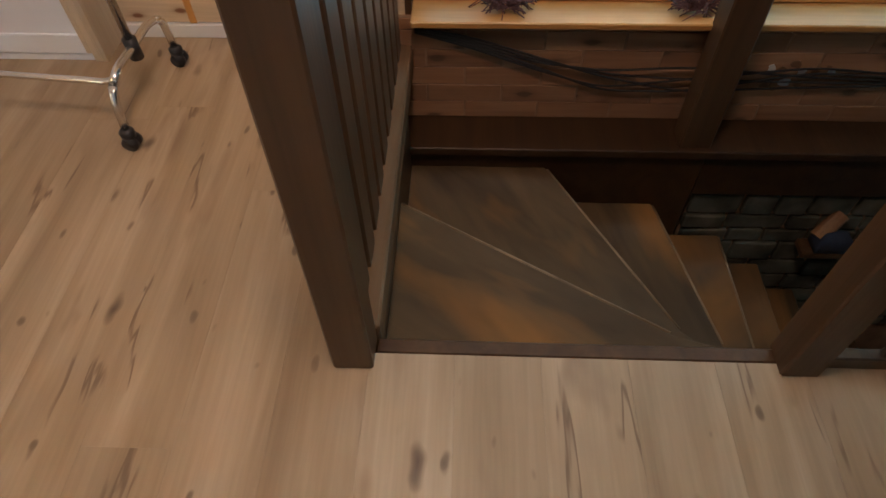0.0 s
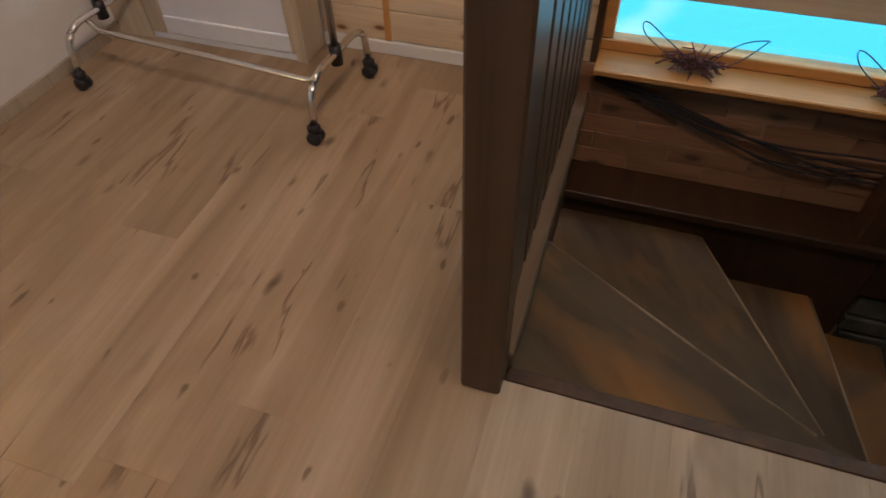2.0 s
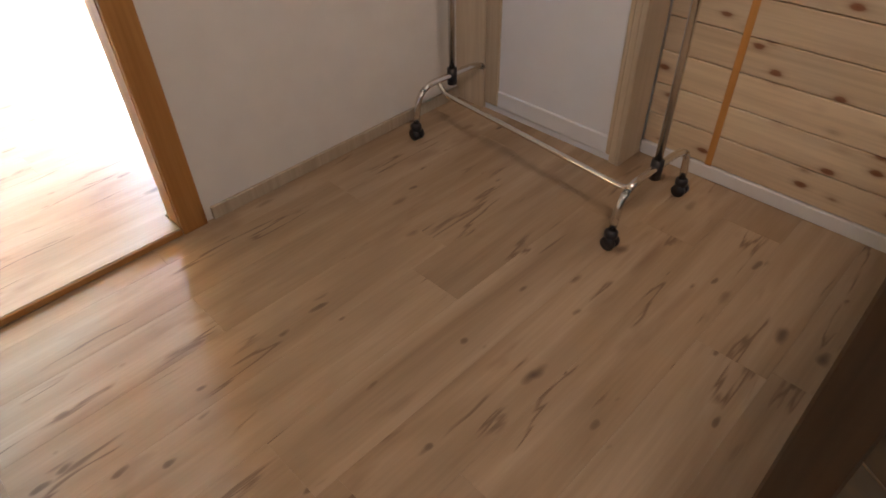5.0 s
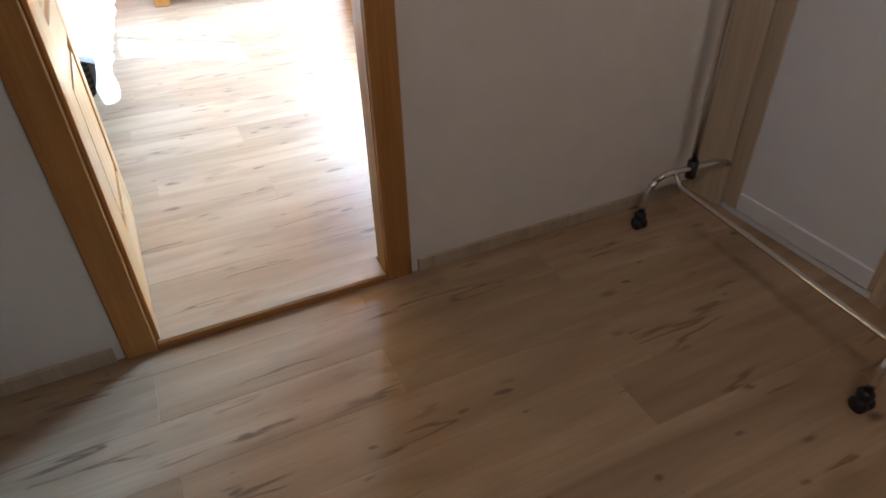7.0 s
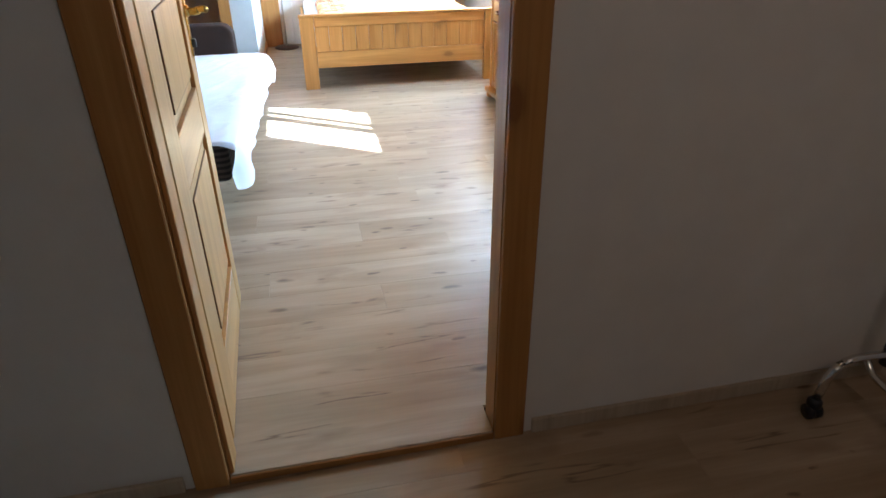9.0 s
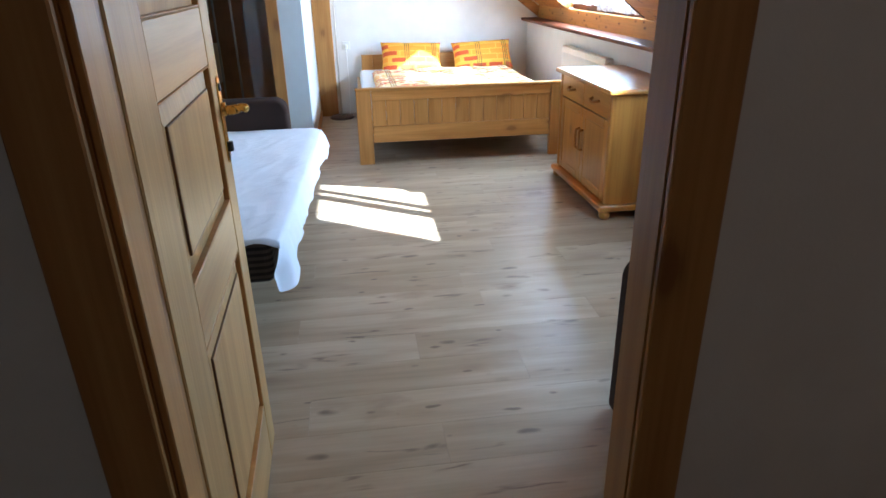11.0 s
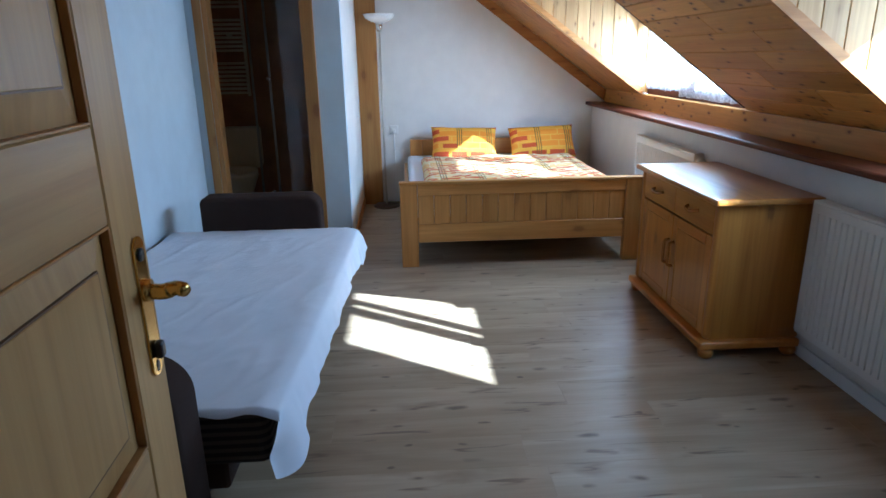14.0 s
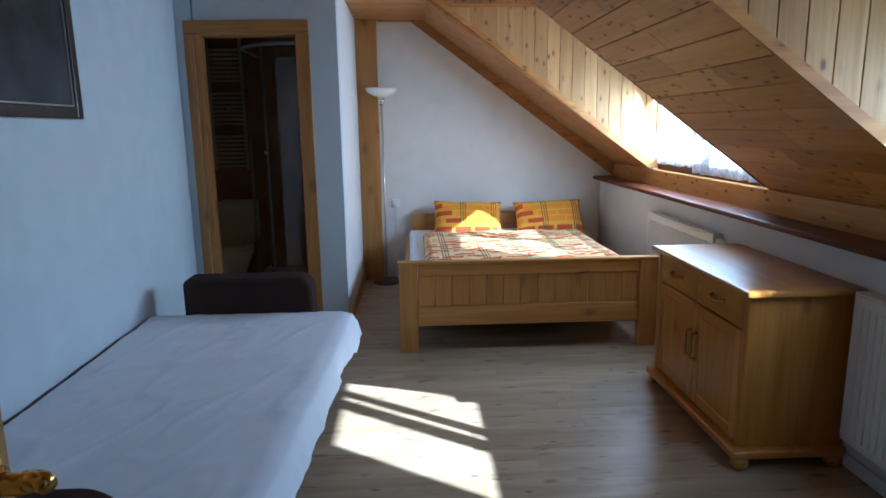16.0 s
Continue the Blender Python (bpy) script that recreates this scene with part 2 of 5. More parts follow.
M_RAW = wood("raw_spruce_cladding", (0.68, 0.53, 0.36), (0.84, 0.70, 0.50), "Y", (0.20, 0.075, 0.03), 0.6, 1.0, density=7.0)
M_DARK = wood("dark_stained_wood", (0.058, 0.029, 0.014), (0.112, 0.057, 0.027), "Z", (0.02, 0.01, 0.005), 0.38, 0.3)
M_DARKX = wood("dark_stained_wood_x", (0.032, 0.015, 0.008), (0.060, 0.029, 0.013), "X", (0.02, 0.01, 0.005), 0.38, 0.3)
for m_soft in (M_PINE, M_PINEX, M_PINEY, M_DOOR, M_FRAME, M_FRAMEX, M_BED, M_BEDZ):
    m_soft.node_tree.nodes["Principled BSDF"].inputs["Specular IOR Level"].default_value = 0.28
for m_dark in (M_DARK, M_DARKX):
    m_dark.node_tree.nodes["Principled BSDF"].inputs["Specular IOR Level"].default_value = 0.35
M_TREADS = [tread_wood("worn_stained_tread", a) for a in (59.5, 35.0, 15.0, 0.0)]
M_TREAD_EDGE = wood("pale_tread_edge", (0.16, 0.10, 0.055), (0.34, 0.22, 0.12), "X", knots=0, rough=0.5)
M_SILL = wood("red_brown_sill", (0.10, 0.028, 0.014), (0.17, 0.05, 0.024), "Y", (0.05, 0.01, 0.01), 0.36, 0.2)
M_SILL.node_tree.nodes["Principled BSDF"].inputs["Specular IOR Level"].default_value = 0.12
M_OLD = wood("old_painted_brick", (0.24, 0.112, 0.056), (0.44, 0.225, 0.115), "Y", (0.04, 0.02, 0.01), 0.7, 0.8, vary=0.35, cracks=0.55, density=5.0)
M_MORTAR = plain("old_brown_mortar", (0.26, 0.15, 0.09), 0.9, vary=0.4, scale=9, bump=0.4, bscale=40)
M_MOSS = plain("grey_green_old_stone", (0.075, 0.075, 0.058), 0.9, vary=0.7, scale=7, bump=0.6, bscale=18)
M_PANEL = plain("bluish_white_panel", (0.78, 0.83, 0.92), 0.5, vary=0.02, bump=0.0)
# White plaster; the blue of the window light is put into its colour.
M_WALL_BLUELIT = plain("white_plaster_blue_light", (0.56, 0.645, 0.70), 0.85, vary=0.04, bump=0.05, bscale=120)
M_WHITE = plain("white_enamel", (0.80, 0.80, 0.78), 0.35, vary=0.02, bump=0.0)
M_WHITEP = plain("white_panel", (0.74, 0.75, 0.76), 0.5, vary=0.02, bump=0.0)
M_CREAM = wood("pale_pine_stile", (0.55, 0.46, 0.34), (0.66, 0.57, 0.44), "Z", (0.3, 0.2, 0.1), 0.5, 0.2)
# The cotton is white; bluish window light is mixed into the base colour.
M_SHEET = fabric("white_cotton_sheet", (0.73, 0.78, 0.86), 0.9, 500, 0.1, 0.02)
M_SOFA = fabric("grey_brown_upholstery", (0.046, 0.027, 0.021), 0.95, 400, 0.35, 0.15)
M_SOFA.node_tree.nodes["Principled BSDF"].inputs["Specular IOR Level"].default_value = 0.15
M_CHROME = plain("chrome", (0.75, 0.74, 0.72), 0.18, 1.0, 0.03, bump=0.0)
M_BLACK = plain("black_plastic", (0.012, 0.013, 0.018), 0.4, vary=0.1, bump=0.0)
M_BRASS = plain("polished_brass", (0.72, 0.46, 0.14), 0.2, 1.0, 0.08, bump=0.0)
M_STEEL = plain("brushed_steel", (0.5, 0.48, 0.45), 0.35, 1.0, 0.05, bump=0.0)
M_CABLE = plain("black_cable", (0.015, 0.012, 0.012), 0.6, vary=0.1, bump=0.0)
M_TILE = plain("brown_bath_tile", (0.50, 0.25, 0.12), 0.35, vary=0.3, scale=3, bump=0.0)
M_STONE = plain("old_stone", (0.16, 0.155, 0.14), 0.9, vary=0.5, scale=6, bump=0.6, bscale=14)
M_GLASS = glass("clear_glass")
M_LAMP = plain("opal_glass", (0.82, 0.80, 0.76), 0.25, vary=0.02, bump=0.0)
M_TWIG = plain("dried_twig", (0.10, 0.035, 0.03), 0.8, vary=0.3, scale=20, bump=0.0)


# ---- builders ----
BASE = {}


def thing(name, at, label, category="", group="", kind=""):
    ob = new(name)
    ob.location = at
    BASE[ob] = Vector(at)
    return tagged(ob, label, category, group, kind)


def part(name, bm, material, parent=None, label="", smooth=False):
    base = BASE[parent] if parent is not None else Vector((0, 0, 0))
    bm.transform(Matrix.Translation(-base))
    me = bpy.data.meshes.new(name)
    bm.to_mesh(me)
    bm.free()
    me.materials.append(material)
    if smooth:
        for p in me.polygons:
            p.use_smooth = True
    ob = new(name, me)
    if parent is not None:
        ob.parent = parent
    BASE[ob] = base
    return tagged(ob, label)


def box(x0, x1, y0, y1, z0, z1, bevel=0.0, seg=1, bm=None):
    own = bmesh.new()
    bmesh.ops.create_cube(own, size=1)
    for v in own.verts:
        v.co = Vector((x0 + (v.co.x + 0.5) * (x1 - x0), y0 + (v.co.y + 0.5) * (y1 - y0), z0 + (v.co.z + 0.5) * (z1 - z0)))
    if bevel:
        bmesh.ops.bevel(own, geom=own.edges[:], offset=bevel, segments=seg, profile=0.5, affect="EDGES")
    if bm is None:
        return own
    me = bpy.data.meshes.new("tmp")
    own.to_mesh(me)
    own.free()
    bm.from_mesh(me)
    bpy.data.meshes.remove(me)
    return bm


def prism(points, axis, a, b, bevel=0.0, bm=None, seg=1):
    """A slab with the outline points, in the two other axes in order, from a to b along axis."""
    own = bmesh.new()

    def at(p, h):
        return {"x": (h, p[0], p[1]), "y": (p[0], h, p[1]), "z": (p[0], p[1], h)}[axis]

    lo = [own.verts.new(at(p, a)) for p in points]
    hi = [own.verts.new(at(p, b)) for p in points]
    own.faces.new(lo)
    own.faces.new(hi[::-1])
    k = len(points)
    for i in range(k):
        own.faces.new((lo[i], hi[i], hi[(i + 1) % k], lo[(i + 1) % k]))
    bmesh.ops.recalc_face_normals(own, faces=own.faces[:])
    if bevel:
        bmesh.ops.bevel(own, geom=own.edges[:], offset=bevel, segments=seg, profile=0.5, affect="EDGES")
    if bm is None:
        return own
    me = bpy.data.meshes.new("tmp")
    own.to_mesh(me)
    own.free()
    bm.from_mesh(me)
    bpy.data.meshes.remove(me)
    return bm


def tube(points, r, sides=10, bm=None, closed=False):
    bm = bm or bmesh.new()
    pts = [Vector(p) for p in points]
    rings = []
    up = Vector((0.13, 0.31, 0.94))
    for i, p in enumerate(pts):
        d = (pts[min(i + 1, len(pts) - 1)] - pts[max(i - 1, 0)]).normalized()
        u = (up - up.dot(d) * d)
        if u.length < 0.05:
            u = Vector((1, 0, 0)) - d.x * d
        u.normalize()
        up = u
        w = d.cross(u)
        rr = r[i] if isinstance(r, (list, tuple)) else r
        rings.append([bm.verts.new(p + rr * (math.cos(a) * u + math.sin(a) * w)) for a in [2 * math.pi * k / sides for k in range(sides)]])
    for a, b in zip(rings, rings[1:]):
        for k in range(sides):
            bm.faces.new((a[k], a[(k + 1) % sides], b[(k + 1) % sides], b[k]))
    if not closed:
        bm.faces.new(rings[0][::-1])
        bm.faces.new(rings[-1])
    return bm


def bend(points, r=0.05, n=5):
    """Rounds the inner corners of a line of points."""
    pts = [Vector(p) for p in points]
    out = [pts[0]]
    for a, b, c in zip(pts, pts[1:], pts[2:]):
        p, q = b + (a - b).normalized() * r, b + (c - b).normalized() * r
        for k in range(n + 1):
            s = k / n
            out.append((1 - s) ** 2 * p + 2 * s * (1 - s) * b + s * s * q)
    out.append(pts[-1])
    return out


def lathe(profile, at, sides=24, bm=None):
    bm = bm or bmesh.new()
    rings = []
    for r, z in profile:
        rings.append([bm.verts.new((at[0] + max(r, 0.0005) * math.cos(2 * math.pi * k / sides), at[1] + max(r, 0.0005) * math.sin(2 * math.pi * k / sides), at[2] + z)) for k in range(sides)])
    for a, b in zip(rings, rings[1:]):
        for k in range(sides):
            bm.faces.new((a[k], a[(k + 1) % sides], b[(k + 1) % sides], b[k]))
    bm.faces.new(rings[0][::-1])
    bm.faces.new(rings[-1])
    bmesh.ops.recalc_face_normals(bm, faces=bm.faces[:])
    return bm


def structure(name, bm, material, label=""):
    ob = part(name, bm, material, None, label)
    ob["kind"] = "structure"
    return ob


# ---- the plan ----
FZ = 0.02            # bedroom floor height over the landing
DW = 0.732           # clear width of the bedroom door
WT = 0.13            # thickness of the door wall
WX = -1.09           # west wall of the bedroom
BY = 4.58            # front of the bathroom wall
PX = -0.055          # east face of the bathroom block
EY = 6.12            # end wall
KX = 2.195           # knee wall
CX, CZ = 2.33, 1.075  # crease between band and slope
HX, HZ = 0.58, 2.36  # top of the slope, ceiling height
D1 = (3.53, 5.18)    # far dormer
D2 = (1.06, 2.26)    # near dormer
SL = (HZ - CZ) / (CX - HX)


def zs(x):
    return CZ + (CX - x) * SL


# landing
structure("floor_landing", box(-1.7, 0.99, -4.4, 0.0, -0.2, -0.012), M_DARK, "timber subfloor under the landing boards")
structure("floor_landing_east", box(0.99, 2.30, -1.80, 0.0, -0.2, -0.012), M_DARK, "timber subfloor beside the stairwell")
structure("ceiling_landing", box(-1.7, 2.35, -4.4, 0.0, 2.45, 2.55), M_WALL, "white plaster ceiling over the landing")
structure("wall_west_landing", box(-1.85, -1.7, -4.55, WT, -0.2, 2.55), M_WALL, "white plaster wall of the landing")
structure("wall_south_landing", box(-1.7, 2.35, -4.55, -4.4, -2.6, 2.55), M_WALL, "white plaster wall behind the stairwell")
wall = structure("wall_door", box(-1.7, -0.03, 0, WT, -0.2, 2.55), M_WALL, "cream plaster wall beside the bedroom door")
structure("wall_door_right", box(DW + 0.045, 2.45, 0, WT, -0.2, 2.55), M_WALL, "cream plaster wall between door and cupboard")
structure("wall_door_lintel", box(-0.03, DW + 0.045, 0, WT, 2.07, 2.55), M_WALL, "plaster over the bedroom door")
structure("wall_east_landing", box(2.225, 2.40, -1.86, 0, -0.2, 2.55), M_WALL, "wall behind the spruce cladding")
# stairwell walls
structure("wall_east_stairs", box(2.13, 2.30, -4.4, -1.86, -2.6, 0.14), M_STONE, "rough wall under the stair window")
structure("wall_east_stairs_top", box(2.13, 2.30, -4.4, -1.86, 1.35, 2.55), M_WALL, "wall over the stair window")
structure("wall_east_stairs_end", box(2.13, 2.30, -1.86, -1.72, -2.6, -0.2), M_STONE, "rough wall at the end of the stairwell")
structure("trim_window_side", box(2.13, 2.206, -1.8615, -1.840, -0.2, 2.45), M_DARK, "dark board between cladding and stair window")
structure("wall_stairwell_west", box(0.90, 0.985, -4.4, -1.80, -2.6, -0.2), M_STONE, "rough stone wall of the stairwell")
structure("wall_stairwell_north", box(0.985, 2.13, -1.80, -1.72, -2.6, -0.2), M_STONE, "rough stone wall under the railing")
structure("floor_stairwell", box(0.985, 2.13, -4.4, -1.8, -2.7, -2.6), M_STONE, "dark floor at the foot of the stairs")

# bedroom shell
structure("floor_bedroom", box(WX - 0.1, KX + 0.05, WT, EY, -0.2, FZ - 0.012), M_DARK, "subfloor of the bedroom")
structure("floor_threshold", box(0, DW, 0.0, WT, -0.2, FZ - 0.012), M_DARK, "subfloor in the doorway")
structure("wall_west", box(WX - 0.12, WX, WT, BY, -0.2, 2.55), M_WALL_BLUELIT, "white plaster wall by the sofa bed, coloured with blue daylight")
structure("wall_north", box(PX, KX + 0.3, EY, EY + 0.12, -0.2, 2.6), M_WALL, "white plaster end wall behind the bed")
structure("ceiling_bedroom", box(WX - 0.12, HX, WT, EY, HZ, HZ + 0.1), M_PINEX, "varnished pine plank ceiling")
structure("wall_east", box(KX, KX + 0.16, WT, EY, -0.2, 0.95), M_WALL, "white knee wall under the sill")
# bathroom block: opening between -0.92 and -0.29
BX0, BX1, BZ = -0.950, -0.310, 2.03
structure("wall_bath_left", box(WX - 0.12, BX0 - 0.031, BY, BY + 0.1, -0.2, HZ), M_WALL_BLUELIT, "white wall left of the bathroom door, blue daylight in colour")
structure("wall_bath_right", box(BX1 + 0.02, PX, BY, BY + 0.1, -0.2, HZ), M_WALL_BLUELIT, "white wall between bathroom door and corner, blue daylight in colour")
structure("wall_bath_lintel", box(BX0 - 0.02, BX1 + 0.02, BY, BY + 0.1, BZ + 0.02, HZ), M_WALL_BLUELIT, "white wall over the bathroom door, blue daylight in colour")
structure("wall_bath_side", box(PX - 0.1, PX, BY + 0.1, EY, -0.2, HZ), M_WALL, "white side wall of the bathroom")
structure("wall_bath_west", box(-1.75, -1.65, BY, EY, -0.2, HZ), M_TILE, "dark tiled bathroom wall")
structure("wall_bath_front", box(-1.65, WX - 0.12, BY, BY + 0.1, -0.2, HZ), M_TILE, "dark tiled bathroom wall")
structure("wall_bath_back", box(-1.75, PX - 0.1, EY, EY + 0.1, -0.2, 2.4), M_TILE, "dark tiled bathroom back wall")
structure("ceiling_bathroom", box(-1.75, WX - 0.12, BY, EY, 2.34, 2.4), M_WALL, "bathroom ceiling")
structure("floor_bathroom", box(-1.75, WX - 0.1, BY, EY, -0.2, FZ), M_TILE, "brown tiled bathroom floor")

# the band over the sill and the slopes between the dormers
structure("wall_band_1", box(CX - 0.02, CX + 0.05, WT, EY, 0.95, CZ), M_PINEY, "varnished pine band over the sill")


def slope(name, y0, y1, label):
    t = 0.10
    ob = structure(name, prism([(HX + 0.016, HZ + 0.001), (CX + 0.002, CZ + 0.012), (CX + t, CZ), (CX + t, CZ + 0.05), (HX + t, HZ + 0.06)], "y", y0, y1), M_PINEY, label)
    BASE.setdefault(ob, Vector((0, 0, 0)))
    n = 16
    dx, dz = (CX - HX) / n, (CZ - HZ) / n
    up = Vector((-dz, dx)).normalized() * 0.014
    for k in range(n):
        a = Vector((HX + k * dx + 0.0012, HZ + k * dz - 0.0012))
        c = Vector((HX + (k + 1) * dx - 0.0012, HZ + (k + 1) * dz + 0.0012))
        cut = [y0 + 0.0005]
        step = y0 + 0.28 + 0.47 * ((k * 0.37) % 1.0)
        while step < y1 - 0.15:
            cut.append(step)
            step += 0.94
        cut.append(y1 + 0.0005)
        for ya, yb in zip(cut, cut[1:]):
            part("plank", prism([tuple(a), tuple(c), tuple(c + up), tuple(a + up)], "y", ya, yb - 0.001, 0.002), M_PINEY, ob)
    return ob


slope("wall_slope_1", D1[1], EY, "pine clad slope beside the end wall")
slope("wall_slope_2", D2[1], D1[0], "pine clad slope between the dormers")
slope("wall_slope_3", WT, D2[0], "pine clad slope beside the door wall")
for k, (y0, y1) in enumerate((D1, D2)):
    for nm, a, b in (("far", y1, y1 + 0.04), ("near", y0 - 0.04, y0)):
        structure(f"wall_dormer_{k + 1}_{nm}", prism([(HX + 0.1, HZ + 0.03), (CX + 0.09, CZ + 0.02), (CX + 0.30, CZ + 0.02), (CX + 0.30, HZ + 0.03)], "y", a + (0.012 if nm == "far" else -0.012), b), M_PINE, "timber cheek of the dormer")
    structure(f"ceiling_dormer_{k + 1}", box(HX, CX + 0.3, y0 - 0.04, y1 + 0.04, HZ, HZ + 0.08), M_PINEX, "pine plank ceiling of the dormer")
    structure(f"wall_dormer_head_{k + 1}", box(CX + 0.02, CX + 0.12, y0, y1, 1.711, HZ), M_PINEY, "pine wall over the dormer window")
structure("roof_outer", box(-1.9, 2.5, -4.6, EY + 0.2, 2.62, 2.7), M_DARK, "closed roof over the rooms")
structure("ground", box(-60, 60, -60, 60, -3.2, -3.0), M_STONE, "grey ground outside the house")

# ---- bedroom door ----
def casing(name, x0, x1, y0, y1, top, w, at, label):
    f = thing(name, at, label, "", "", "structure")
    part("jamb", box(x0 - 0.03, x0, y0, y1, 0, top + 0.03), M_FRAME, f)
    part("jamb", box(x1, x1 + 0.045, y0, 0.078, 0, top + 0.03), M_FRAME, f)
    part("head", box(x0, x1, y0, y1, top, top + 0.03), M_FRAMEX, f)
    for s, (a, b) in {"front": (y0 - 0.016, y0 - 0.001), "back": (y1 + 0.001, y1 + 0.016)}.items():
        part("casing_board", box(x0 - w, x0 - 0.002, a, b, 0, top, 0.003), M_FRAME, f)
        part("casing_board", box(x1 + (0.002 if s == "front" else 0.047), x1 + w, a, b, 0, top, 0.003), M_FRAME, f)
        part("casing_board", box(x0 - w, x1 + w, a, b, top + 0.002, top + w, 0.003), M_FRAMEX, f)
    return f


fr = casing("door_frame_bedroom", 0.0, DW, 0.0, WT, 2.03, 0.089, (DW / 2, 0, 0), "orange varnished pine door frame in the white wall")
part("stop", box(0.0, 0.012, 0.004, 0.078, 0.0, 2.03, 0.002), M_FRAME, fr)
part("threshold", box(0.0005, DW - 0.0005, -0.006, 0.108, 0.001, 0.026, 0.003), M_LAMI, fr, "pale oak threshold board")
part("threshold_nosing", box(0.0005, DW - 0.0005, -0.013, -0.0065, 0.001, 0.024, 0.002), M_FRAMEX, fr, "brown front edge of the threshold")


def bedroom_door():
    """Leaf turned back into the bedroom, hinged on the west jamb."""
    d = thing("door_bedroom", (0.0, WT, FZ), "open pale spruce panel door with a brass handle", "door")
    x0, x1 = -0.020, 0.020
    y0, y1 = 0.125, 0.898
    zb, zt = FZ + 0.01, 2.02
    stiles = [(y0, y0 + 0.166), (y1 - 0.106, y1)]
    for a, b in stiles:
        part("stile", box(x0, x1, a, b, zb, zt, 0.003), M_DOOR, d)
    panels = [(0.22, 0.728), (0.864, 1.198), (1.327, 1.90)]
    ya, yb = y0 + 0.166, y1 - 0.106
    rails = [(zb, 0.22), (0.728, 0.864), (1.198, 1.327), (1.90, zt)]
    mr = M_DOORY
    for a, b in rails:
        part("rail", box(x0 + 0.001, x1 - 0.001, ya + 0.0005, yb - 0.0005, a, b, 0.003), mr, d)
    for k, (a, b) in enumerate(panels):
        bm = box(-0.006, 0.006, ya, yb, a, b)
        part("panel", bm, M_DOOR, d)
        for s in (-1, 1):
            m = 0.046
            xi, xo, xf = s * 0.006, s * 0.012, s * 0.017
            lo = [(ya + 0.004, a + 0.004), (yb - 0.004, a + 0.004), (yb - 0.004, b - 0.004), (ya + 0.004, b - 0.004)]
            hi = [(ya + m, a + m), (yb - m, a + m), (yb - m, b - m), (ya + m, b - m)]
            bm = bmesh.new()
            L = [bm.verts.new((xi, *p)) for p in lo]
            H = [bm.verts.new((xo, *p)) for p in hi]
            for i in range(4):
                bm.faces.new((L[i], L[(i + 1) % 4], H[(i + 1) % 4], H[i]))
            bm.faces.new(H)
            bm.faces.new(L[::-1])
            bmesh.ops.recalc_face_normals(bm, faces=bm.faces[:])
            part("bevelled_border", bm, M_DOOR, d)
            e = m + 0.0025
            part("raised_field", box(min(xo, xf), max(xo, xf), ya + e, yb - e, a + e, b - e, 0.001), M_DOOR, d)
            for p, q in (((ya + m, a + m), (yb - m, a + e)), ((ya + m, b - e), (yb - m, b - m)), ((ya + m, a + e), (ya + e, b - e)), ((yb - e, a + e), (yb - m, b - e))):
                part("bead", box(min(xo, s * 0.0162), max(xo, s * 0.0162), p[0], q[0], p[1], q[1]), M_BEAD, d, "thin dark edge of the raised field")
            for p, q in (((ya, a), (yb, a + 0.004)), ((ya, b - 0.004), (yb, b))):
                part("bead", box(min(xi, xi + s * 0.0132), max(xi, xi + s * 0.0132), p[0], q[0], p[1], q[1], 0.001), M_FRAMEX, d, "darker moulding strip")
            for p, q in (((ya, a + 0.004), (ya + 0.004, b - 0.004)), ((yb - 0.004, a + 0.004), (yb, b - 0.004))):
                part("bead", box(min(xi, xi + s * 0.0132), max(xi, xi + s * 0.0132), p[0], q[0], p[1], q[1], 0.001), M_FRAME, d, "darker moulding strip")
    hy, hz, pz = 0.860, 1.082, 1.055
    for s in (1, -1):
        xa = x1 + 0.0005 if s > 0 else x0 - 0.0045
        pts = []
        for k in range(24):
            a = 2 * math.pi * k / 24
            pts.append((hy + 0.019 * math.cos(a), pz + 0.019 * math.sin(a) + (0.090 if math.sin(a) > 0 else -0.090)))
        pl = part("handle_plate", prism(pts, "x", xa, xa + 0.004, 0.001), M_BRASS, d, "long oval brass plate")
        xo = s * 0.020
        part("lever", tube(bend([(xo, hy, hz), (xo + s * 0.030, hy, hz - 0.004), (xo + s * 0.052, hy - 0.006, hz + 0.006), (xo + s * 0.066, hy - 0.016, hz + 0.002)], 0.012, 5), [0.012] * 7 + [0.011] * 6 + [0.009], 12), M_BRASS, pl, "curved brass lever", True)
        part("collar", tube([(xo, hy, hz), (xo + s * 0.012, hy, hz)], 0.017, 16), M_BRASS, pl, "", True)
        part("rosette", tube([(xo + s * 0.004, hy, pz + 0.082), (xo + s * 0.007, hy, pz + 0.082)], 0.010, 14), M_BLACK, pl, "dark round screw cover", True)
        part("turn_knob", box(min(xo + s * 0.004, xo + s * 0.017), max(xo + s * 0.004, xo + s * 0.017), hy - 0.009, hy + 0.009, pz - 0.080, pz - 0.054, 0.004, 2), M_BLACK, pl, "black turning knob")
        part("keyhole", prism([(hy + 0.006 * math.cos(a), pz - 0.094 + 0.010 * math.sin(a)) for a in [2 * math.pi * k / 12 for k in range(12)]], "x", xo + s * 0.0046, xo + s * 0.0052), M_BLACK, pl, "dark keyhole")
    part("latch_plate", box(-0.009, 0.009, y1 + 0.0004, y1 + 0.0024, 0.95, 1.16, 0.001), M_BRASS, d, "brass edge plate of the lock")
    part("latch_bolt", box(-0.006, 0.006, y1 + 0.002, y1 + 0.010, hz - 0.012, hz + 0.012, 0.002), M_STEEL, d, "steel latch bolt")
